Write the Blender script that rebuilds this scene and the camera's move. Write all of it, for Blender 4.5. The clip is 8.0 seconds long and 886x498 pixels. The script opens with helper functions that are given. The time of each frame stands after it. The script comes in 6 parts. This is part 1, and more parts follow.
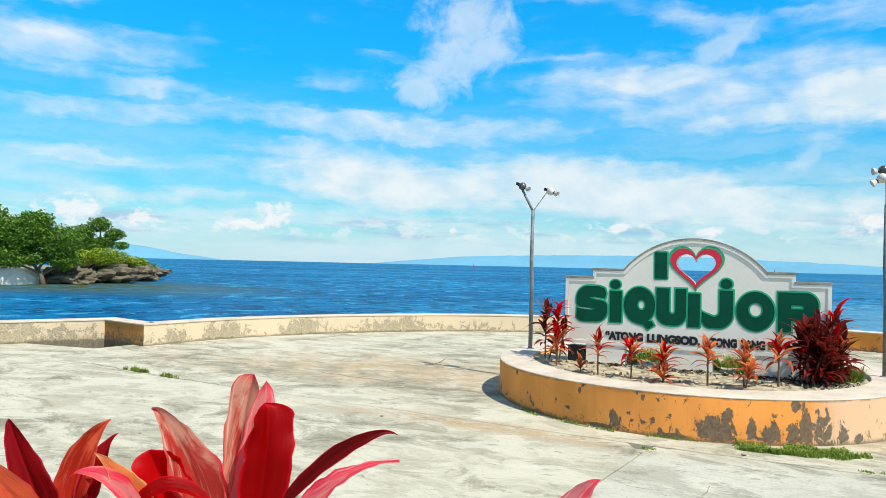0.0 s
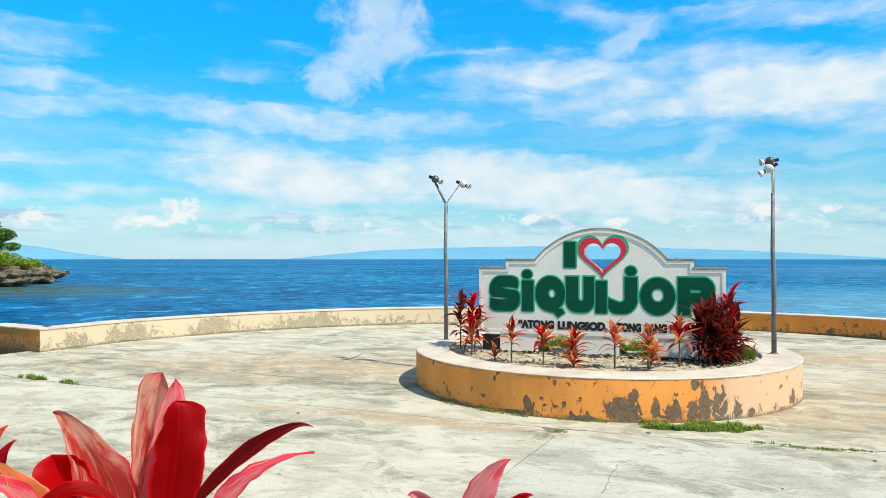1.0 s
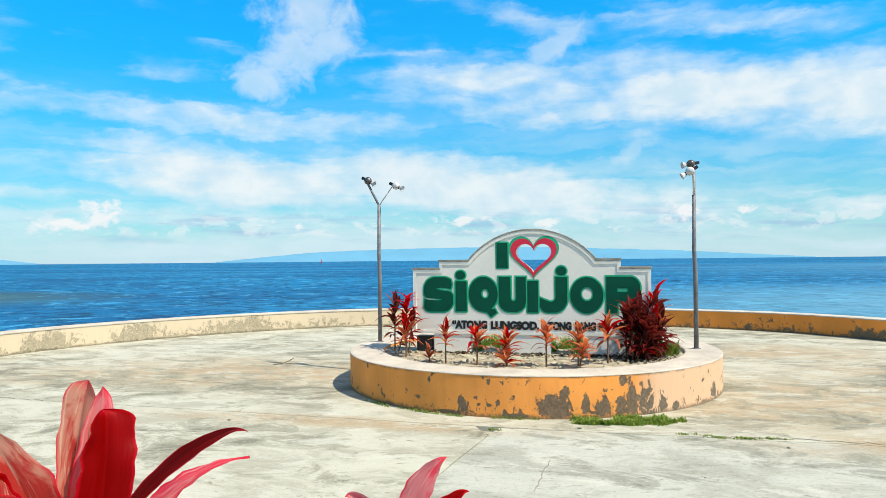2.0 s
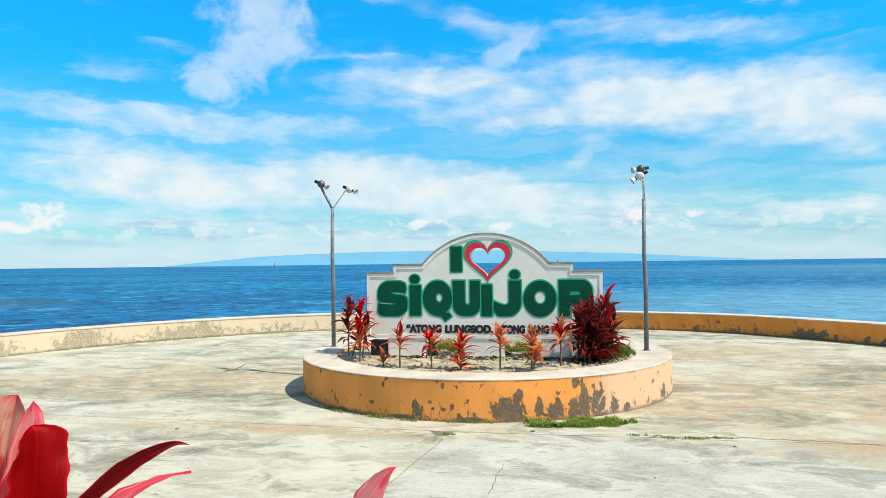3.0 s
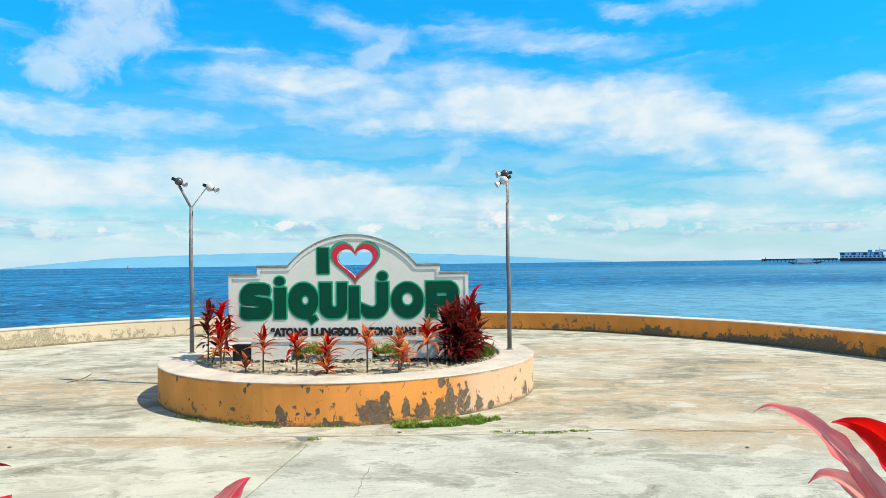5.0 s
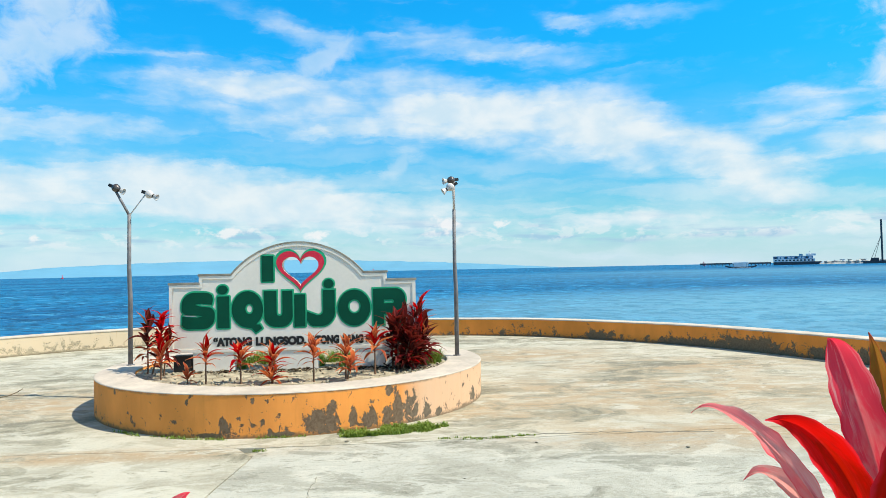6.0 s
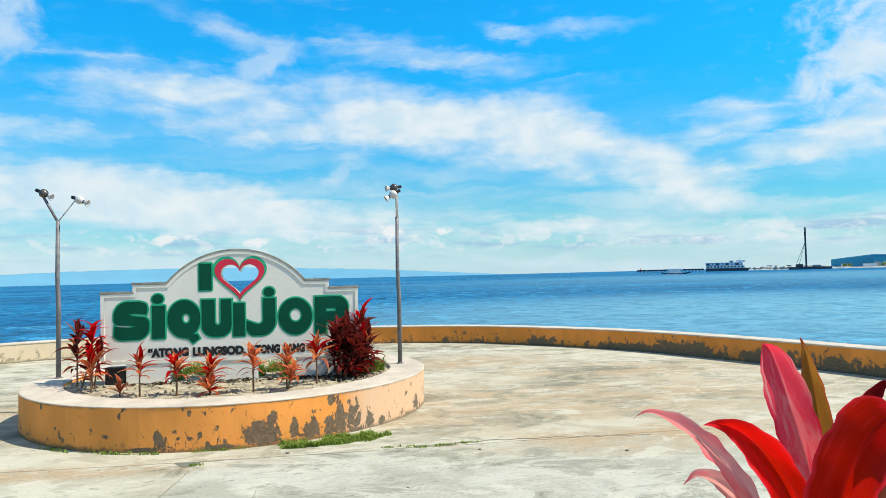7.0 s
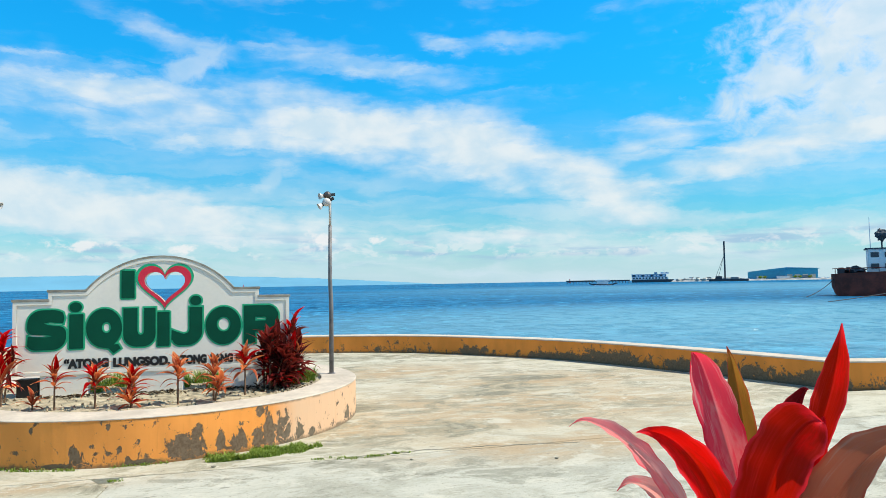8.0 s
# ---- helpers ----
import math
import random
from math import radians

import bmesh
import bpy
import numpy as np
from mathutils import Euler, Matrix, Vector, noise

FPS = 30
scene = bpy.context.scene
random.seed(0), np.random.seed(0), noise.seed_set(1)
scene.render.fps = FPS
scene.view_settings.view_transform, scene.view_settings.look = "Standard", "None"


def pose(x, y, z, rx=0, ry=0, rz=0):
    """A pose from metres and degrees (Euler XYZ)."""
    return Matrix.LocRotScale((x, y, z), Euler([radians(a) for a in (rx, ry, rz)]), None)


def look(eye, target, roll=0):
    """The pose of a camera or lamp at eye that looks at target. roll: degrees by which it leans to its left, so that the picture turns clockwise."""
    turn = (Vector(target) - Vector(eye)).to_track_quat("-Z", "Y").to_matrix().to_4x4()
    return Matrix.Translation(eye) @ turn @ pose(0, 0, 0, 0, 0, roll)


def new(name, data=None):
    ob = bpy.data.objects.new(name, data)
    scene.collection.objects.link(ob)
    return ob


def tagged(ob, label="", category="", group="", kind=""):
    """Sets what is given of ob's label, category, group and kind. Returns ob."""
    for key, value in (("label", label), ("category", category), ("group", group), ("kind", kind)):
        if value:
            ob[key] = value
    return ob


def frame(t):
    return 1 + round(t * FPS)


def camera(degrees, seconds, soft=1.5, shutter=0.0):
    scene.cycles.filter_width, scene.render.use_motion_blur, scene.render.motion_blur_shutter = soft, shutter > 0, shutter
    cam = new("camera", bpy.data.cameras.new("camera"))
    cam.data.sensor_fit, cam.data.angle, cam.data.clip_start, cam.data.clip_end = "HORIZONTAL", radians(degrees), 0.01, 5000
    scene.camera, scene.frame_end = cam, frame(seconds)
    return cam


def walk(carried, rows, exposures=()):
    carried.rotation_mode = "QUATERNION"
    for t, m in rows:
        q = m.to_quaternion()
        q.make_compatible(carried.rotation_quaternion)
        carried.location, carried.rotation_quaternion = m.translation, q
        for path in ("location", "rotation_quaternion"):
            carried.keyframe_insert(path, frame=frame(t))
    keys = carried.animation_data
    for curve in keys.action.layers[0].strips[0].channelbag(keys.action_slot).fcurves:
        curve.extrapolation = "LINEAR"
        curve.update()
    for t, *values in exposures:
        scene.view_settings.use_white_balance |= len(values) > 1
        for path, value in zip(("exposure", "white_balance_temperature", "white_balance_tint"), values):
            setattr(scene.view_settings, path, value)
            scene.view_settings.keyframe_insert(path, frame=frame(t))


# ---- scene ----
import itertools

cam = camera(64.7, 8.0, 0.6)
PATH = [
    (0, (1.411, -9.817, 1.665), (0.5050, -8.035, 1.709), 1.3),
    (0.5, (1.429, -9.799, 1.666), (0.6415, -7.960, 1.699), 1.1),
    (1, (1.432, -9.840, 1.660), (0.7481, -7.960, 1.688), 0),
    (1.5, (1.433, -9.864, 1.659), (0.8550, -7.948, 1.685), -0.5),
    (3, (1.441, -9.836, 1.666), (1.0646, -7.871, 1.706), -0.7),
    (3.5, (1.454, -9.831, 1.671), (1.1746, -7.850, 1.709), -1),
    (4, (1.448, -9.827, 1.671), (1.2730, -7.835, 1.720), -0.7),
    (4.5, (1.450, -9.814, 1.664), (1.3665, -7.816, 1.703), -0.6),
    (6, (1.460, -9.802, 1.659), (1.6059, -7.808, 1.717), -1.2),
    (6.5, (1.457, -9.805, 1.667), (1.6860, -7.819, 1.736), -1.4),
    (7, (1.456, -9.792, 1.662), (1.7651, -7.817, 1.737), -1.4),
    (7.5, (1.452, -9.790, 1.659), (1.8560, -7.832, 1.741), -1.2),
    (8, (1.448, -9.782, 1.661), (1.9446, -7.847, 1.759), -1),
]
walk(cam, [(t, look(eye, target, roll)) for t, eye, target, roll in PATH], [(0, 0.38), (4.5, 0.38), (6.5, 0.35), (8, 0.31)])

# ---- world: sky with clouds, one sun ----
SUN_TO = Vector((0.545, -0.178, 0.819)).normalized()


def link(nt, a, b):
    nt.links.new(a, b)


def put(nt, socket, value):
    if isinstance(value, (int, float)):
        socket.default_value = value
    elif isinstance(value, (tuple, list)):
        v = tuple(value)
        if socket.type == "RGBA" and len(v) == 3:
            v = (*v, 1.0)
        socket.default_value = v
    else:
        nt.links.new(value, socket)


def n_math(nt, op, a, b=0.0, clamp=False):
    n = nt.nodes.new("ShaderNodeMath")
    n.operation, n.use_clamp = op, clamp
    put(nt, n.inputs[0], a)
    put(nt, n.inputs[1], b)
    return n.outputs[0]


def n_noise(nt, vec, scale, detail=4.0, rough=0.55, distort=0.0):
    n = nt.nodes.new("ShaderNodeTexNoise")
    put(nt, n.inputs["Vector"], vec)
    put(nt, n.inputs["Scale"], scale)
    put(nt, n.inputs["Detail"], detail)
    put(nt, n.inputs["Roughness"], rough)
    put(nt, n.inputs["Distortion"], distort)
    return n.outputs["Fac"]


def n_map(nt, vec, loc=(0, 0, 0), rot=(0, 0, 0), scl=(1, 1, 1), kind="POINT"):
    n = nt.nodes.new("ShaderNodeMapping")
    n.vector_type = kind
    put(nt, n.inputs["Vector"], vec)
    n.inputs["Location"].default_value = loc
    n.inputs["Rotation"].default_value = rot
    n.inputs["Scale"].default_value = scl
    return n.outputs[0]


def n_step(nt, value, lo, hi, to_lo=0.0, to_hi=1.0):
    n = nt.nodes.new("ShaderNodeMapRange")
    n.interpolation_type = "SMOOTHSTEP"
    for i, v in enumerate((value, lo, hi, to_lo, to_hi)):
        put(nt, n.inputs[i], v)
    return n.outputs[0]


def n_mix(nt, fac, a, b, mode="MIX"):
    n = nt.nodes.new("ShaderNodeMix")
    n.data_type, n.blend_type = "RGBA", mode
    put(nt, n.inputs[0], fac)
    put(nt, n.inputs[6], a)
    put(nt, n.inputs[7], b)
    return n.outputs[2]


def n_ramp(nt, fac, stops):
    n = nt.nodes.new("ShaderNodeValToRGB")
    put(nt, n.inputs[0], fac)
    els = n.color_ramp.elements
    while len(els) < len(stops):
        els.new(0.5)
    for e, (p, c) in zip(els, stops):
        e.position, e.color = p, (*c, 1.0)
    return n.outputs[0]


def n_bump(nt, height, strength, distance):
    n = nt.nodes.new("ShaderNodeBump")
    put(nt, n.inputs["Height"], height)
    put(nt, n.inputs["Strength"], strength)
    put(nt, n.inputs["Distance"], distance)
    return n.outputs[0]


def n_length(nt, vec):
    n = nt.nodes.new("ShaderNodeVectorMath")
    n.operation = "LENGTH"
    put(nt, n.inputs[0], vec)
    return n.outputs["Value"]


# clouds: azimuth, elevation, half length, half height, slope in degrees, weight
CLOUDS = [
    (-57.0, 15.0, 9.0, 1.4, -3, 0.7), (-57.0, 18.6, 6.0, 1.0, 8, 0.6),
    (-50.0, 11.0, 14.0, 0.9, 3, 0.68), (-33.0, 10.9, 14.0, 1.0, -3, 0.7), (-22.0, 10.7, 7.0, 0.7, -1, 0.6),
    (-51.0, 12.9, 4.0, 0.8, 0, 0.5), (-54.0, 7.3, 6.0, 0.8, -4, 0.55),
    (-31.0, 6.5, 14.0, 2.3, -6, 1.1), (-12.0, 5.8, 15.0, 2.5, -7, 1.2), (0.0, 4.6, 13.0, 1.7, -7, 0.85), (-48.0, 4.8, 12.0, 1.4, 0, 0.6),
    (-7.0, 13.2, 15.0, 2.2, -8, 0.76), (7.0, 12.2, 13.0, 2.6, -9, 1.0),
    (17.0, 11.0, 10.0, 2.5, -16, 1.0), (27.0, 7.6, 9.0, 2.2, -25, 0.9), (0.6, 8.6, 3.0, 1.6, 30, 0.5),
    (32.0, 11.2, 7.0, 1.8, 14, 0.72), (44.0, 10.4, 8.0, 2.0, 5, 0.9), (39.0, 9.4, 9.0, 1.8, 10, 0.8),
    (-9.0, 19.3, 7.0, 0.7, -12, 0.42), (8.0, 17.5, 9.0, 1.1, -9, 0.5), (14.2, 19.2, 2.4, 0.6, -18, 0.6), (21.0, 19.2, 5.0, 0.7, 0, 0.45),
    (-36.5, 14.3, 3.5, 0.9, 0, 0.4), (-32.0, 16.6, 4.5, 0.5, -8, 0.4), (-20.0, 3.0, 9.0, 0.7, 0, 0.5),
    (18.0, 3.3, 16.0, 1.3, -3, 0.75), (-10.0, 3.6, 9.0, 1.0, 0, 0.5), (36.0, 3.6, 9.0, 1.6, 0, 0.6),
]
# torn cumulus: azimuth, elevation, half length, half height, slope in degrees, weight
PUFFS = [(-26.8, 16.4, 2.6, 4.4, -34, 0.64), (-28.8, 14.2, 3.0, 1.7, 8, 0.68), (-25.0, 19.3, 3.8, 2.8, 0, 0.66), (-23.6, 17.2, 2.6, 2.0, 0, 0.62),
         (-5.2, 16.9, 3.6, 1.5, 33, 0.55), (-8.0, 15.0, 3.0, 1.0, 25, 0.4), (0.6, 8.2, 0.9, 2.4, -25, 0.5), (-0.4, 5.9, 1.1, 1.0, 0, 0.45),
         (47.0, 17.5, 9.5, 6.8, 12, 0.95), (40.5, 14.2, 5.0, 3.0, 34, 0.9), (47.0, 12.8, 10.0, 3.8, -6, 0.92), (58.0, 15.0, 11.0, 8.0, 0, 1.0),
         (37.6, 13.2, 2.0, 1.2, 20, 0.6), (44.5, 10.2, 2.2, 1.0, -10, 0.7)]
# low cumulus heads near the horizon
HEADS = [(-40.8, 3.5, 2.1, 1.7), (-43.0, 2.8, 3.2, 0.8), (-54.9, 3.4, 3.2, 1.7), (-50.4, 3.1, 1.9, 1.2), (-26.3, 2.8, 0.7, 0.5),
         (4.4, 3.6, 2.0, 1.1), (9.0, 3.6, 0.9, 0.6), (-13.0, 3.2, 3.0, 0.7), (-6.0, 3.0, 2.0, 0.6)]


def build_world():
    w = bpy.data.worlds.new("sky")
    w.use_nodes = True
    scene.world = w
    nt = w.node_tree
    bg = nt.nodes["Background"]
    sky = nt.nodes.new("ShaderNodeTexSky")
    sky.sky_type, sky.sun_disc = "NISHITA", False
    sky.sun_elevation = math.asin(SUN_TO.z)
    sky.sun_rotation = math.atan2(SUN_TO.x, SUN_TO.y)
    sky.air_density, sky.dust_density, sky.ozone_density = 1.0, 0.3, 3.0
    hs = nt.nodes.new("ShaderNodeHueSaturation")
    put(nt, hs.inputs["Color"], sky.outputs[0])
    hs.inputs["Saturation"].default_value, hs.inputs["Value"].default_value, hs.inputs["Hue"].default_value = SKY_SAT, SKY_VAL, SKY_HUE
    tc = nt.nodes.new("ShaderNodeTexCoord")
    sp = nt.nodes.new("ShaderNodeSeparateXYZ")
    link(nt, tc.outputs["Generated"], sp.inputs[0])
    x, y, z = sp.outputs
    az = n_math(nt, "MULTIPLY", n_math(nt, "ARCTAN2", x, y), 57.2958)
    el = n_math(nt, "MULTIPLY", n_math(nt, "ARCSINE", z), 57.2958)
    cb = nt.nodes.new("ShaderNodeCombineXYZ")
    link(nt, az, cb.inputs[0]), link(nt, el, cb.inputs[1])
    flat = cb.outputs[0]
    clear = n_mix(nt, 1.0, hs.outputs[0], n_mix(nt, n_step(nt, el, 26.0, 50.0), n_mix(nt, n_step(nt, el, 0.0, 22.0), SKY_TINT_LOW, SKY_TINT), SKY_TINT_TOP), "MULTIPLY")
    # warp the plane so that blob edges fray
    wn = nt.nodes.new("ShaderNodeTexNoise")
    put(nt, wn.inputs["Vector"], n_map(nt, flat, scl=(0.16, 0.42, 1)))
    wn.inputs["Scale"].default_value, wn.inputs["Detail"].default_value, wn.inputs["Roughness"].default_value = 1.0, 8.0, 0.66
    va = nt.nodes.new("ShaderNodeVectorMath")
    va.operation = "SUBTRACT"
    put(nt, va.inputs[0], wn.outputs["Color"])
    va.inputs[1].default_value = (0.5, 0.5, 0.5)
    vm = nt.nodes.new("ShaderNodeVectorMath")
    vm.operation = "MULTIPLY_ADD"
    put(nt, vm.inputs[0], va.outputs[0])
    vm.inputs[1].default_value = (5.0, 3.0, 0.0)
    put(nt, vm.inputs[2], flat)
    warped = vm.outputs[0]
    cover = None
    for a, e, ha, hb, slope, weight in CLOUDS:
        v = n_map(nt, warped, loc=(a, e, 0), rot=(0, 0, radians(slope)), scl=(ha * 1.08, hb * 1.3, 1), kind="TEXTURE")
        s = n_step(nt, n_length(nt, v), 1.5, 0.1, 0.0, weight)
        cover = s if cover is None else n_math(nt, "MAXIMUM", cover, s)
    curd = n_noise(nt, n_map(nt, flat, scl=(0.42, 0.5, 1)), 1.0, 9.0, 0.62, 0.35)
    torn = None
    for a, e, ha, hb, slope, weight in PUFFS:
        v = n_map(nt, flat, loc=(a, e, 0), rot=(0, 0, radians(slope)), scl=(ha, hb, 1), kind="TEXTURE")
        p = n_step(nt, n_math(nt, "ADD", n_length(nt, v), n_math(nt, "MULTIPLY", curd, 2.4)), 2.42, 1.45, 0.0, weight)
        torn = p if torn is None else n_math(nt, "MAXIMUM", torn, p)
    # torn cloud added to the unseen sky, overhead and behind, to whiten the skylight
    field = n_noise(nt, n_map(nt, tc.outputs["Generated"], scl=(1.0, 1.0, 1.6)), 3.2, 6.0, 0.6, 0.6)
    around = n_math(nt, "MAXIMUM", n_step(nt, el, 20.0, 30.0), n_step(nt, n_math(nt, "ABSOLUTE", az), 58.0, 72.0))
    cover = n_math(nt, "MAXIMUM", cover, n_math(nt, "MULTIPLY", n_step(nt, field, 0.45, 0.63, 0.0, 1.1), around))
    streak = n_noise(nt, n_map(nt, warped, rot=(0, 0, 0.12), scl=(0.07, 0.55, 1)), 1.0, 9.0, 0.52, 0.5)
    puff = n_noise(nt, n_map(nt, flat, scl=(0.35, 0.6, 1)), 1.0, 6.0, 0.46, 0.2)
    tex = n_math(nt, "ADD", n_math(nt, "MULTIPLY", streak, 0.72), n_math(nt, "MULTIPLY", puff, 0.28))
    dens = n_math(nt, "ADD", cover, n_math(nt, "MULTIPLY", n_math(nt, "SUBTRACT", tex, 0.5), 1.9))
    cloud = n_math(nt, "POWER", n_step(nt, dens, 0.0, 1.05), 1.15)
    # thin veil that thickens to the horizon
    veil = n_math(nt, "MULTIPLY", n_step(nt, el, 16.0, 1.0), n_step(nt, streak, 0.3, 0.7, 0.2, 1.0))
    cloud = n_math(nt, "MAXIMUM", n_math(nt, "MAXIMUM", cloud, torn), n_math(nt, "MULTIPLY", veil, 0.80))
    billow = n_noise(nt, n_map(nt, flat, scl=(0.9, 1.25, 1)), 1.0, 6.0, 0.6, 0.2)
    heads = None
    for a, e, ha, hb in HEADS:
        v = n_map(nt, flat, loc=(a, e, 0), scl=(ha, hb, 1), kind="TEXTURE")
        s = n_step(nt, n_math(nt, "ADD", n_length(nt, v), n_math(nt, "MULTIPLY", billow, 2.6)), 2.05, 1.45)
        heads = s if heads is None else n_math(nt, "MAXIMUM", heads, s)
    grey = n_noise(nt, n_map(nt, flat, loc=(3, 0, 0), scl=(0.14, 1.1, 1)), 1.0, 5.0, 0.55)
    low = n_math(nt, "MULTIPLY", n_step(nt, grey, 0.48, 0.68), n_math(nt, "MULTIPLY", n_step(nt, el, 1.2, 2.2), n_step(nt, el, 4.6, 3.2)))
    # a far row of small fair-weather cumulus
    row = n_noise(nt, n_map(nt, flat, scl=(0.42, 0.8, 1)), 1.0, 7.0, 0.6, 0.3)
    row = n_math(nt, "MULTIPLY", n_step(nt, row, 0.50, 0.60), n_math(nt, "MULTIPLY", n_step(nt, el, 1.7, 2.4), n_step(nt, el, 4.4, 3.0)))
    soft = n_math(nt, "ADD", n_math(nt, "MULTIPLY", puff, 0.65), n_math(nt, "MULTIPLY", curd, 0.35))
    tint = n_mix(nt, n_step(nt, soft, 0.34, 0.66), (0.70, 0.87, 0.97), (0.93, 0.99, 1.0))
    white = nt.nodes.new("ShaderNodeVectorMath")
    white.operation = "SCALE"
    put(nt, white.inputs[0], tint)
    white.inputs["Scale"].default_value = CLOUD_VAL
    col = n_mix(nt, n_math(nt, "MULTIPLY", cloud, 0.93), clear, white.outputs[0])
    hz = n_step(nt, el, 5.5, -0.5)
    col = n_mix(nt, n_math(nt, "MULTIPLY", hz, 0.72), col, tuple(CLOUD_VAL * c for c in (0.68, 0.86, 0.99)))
    col = n_mix(nt, n_math(nt, "MULTIPLY", low, 0.8), col, tuple(CLOUD_VAL * c for c in (0.40, 0.62, 0.83)))
    col = n_mix(nt, n_math(nt, "MULTIPLY", row, 0.45), col, tuple(CLOUD_VAL * c for c in (0.96, 0.99, 1.0)))
    col = n_mix(nt, n_math(nt, "MULTIPLY", heads, 0.8), col, tuple(CLOUD_VAL * c for c in (1.0, 1.0, 1.0)))
    link(nt, col, bg.inputs[0])
    bg.inputs[1].default_value = SKY_STRENGTH


SKY_SAT, SKY_VAL, SKY_HUE, CLOUD_VAL, SKY_STRENGTH = 1.3, 1.0, 0.5, 7.3, 0.1
SKY_TINT, SKY_TINT_LOW, SKY_TINT_TOP = (0.15, 1.80, 1.86), (0.24, 0.80, 0.93), (0.55, 0.95, 1.0)
build_world()
sun = new("sun", bpy.data.lights.new("sun", "SUN"))
sun.data.energy, sun.data.angle, sun.data.color = 5.0, radians(0.53), (1.0, 0.93, 0.80)
sun.matrix_world = look(SUN_TO * 50, (0, 0, 0))


# ---- materials ----
def material(name):
    m = bpy.data.materials.new(name)
    m.use_nodes = True
    return m, m.node_tree, m.node_tree.nodes["Principled BSDF"]


def coords(nt, which="Object"):
    return nt.nodes.new("ShaderNodeTexCoord").outputs[which]


def world_pos(nt):
    return nt.nodes.new("ShaderNodeNewGeometry").outputs["Position"]


def spec(b, v):
    b.inputs["Specular IOR Level"].default_value = v


def plain(name, colour, rough=0.6, metal=0.0, vary=0.18, scale=6.0, bump=0.0, spec_level=0.4):
    """A painted, plastic or metal surface with mottling at two scales."""
    m, nt, b = material(name)
    v = coords(nt)
    big, fine = n_noise(nt, v, scale, 4.0), n_noise(nt, v, scale * 9, 3.0)
    f = n_math(nt, "ADD", n_math(nt, "MULTIPLY", big, 0.65), n_math(nt, "MULTIPLY", fine, 0.35))
    lo, hi = tuple(c * (1 - vary) for c in colour), tuple(min(1.0, c * (1 + vary)) for c in colour)
    link(nt, n_mix(nt, n_step(nt, f, 0.3, 0.7), lo, hi), b.inputs["Base Color"])
    put(nt, b.inputs["Roughness"], n_step(nt, fine, 0.2, 0.8, max(0.02, rough - 0.08), min(1.0, rough + 0.08)))
    b.inputs["Metallic"].default_value = metal
    spec(b, spec_level)
    if bump:
        link(nt, n_bump(nt, f, bump, 0.01), b.inputs["Normal"])
    return m


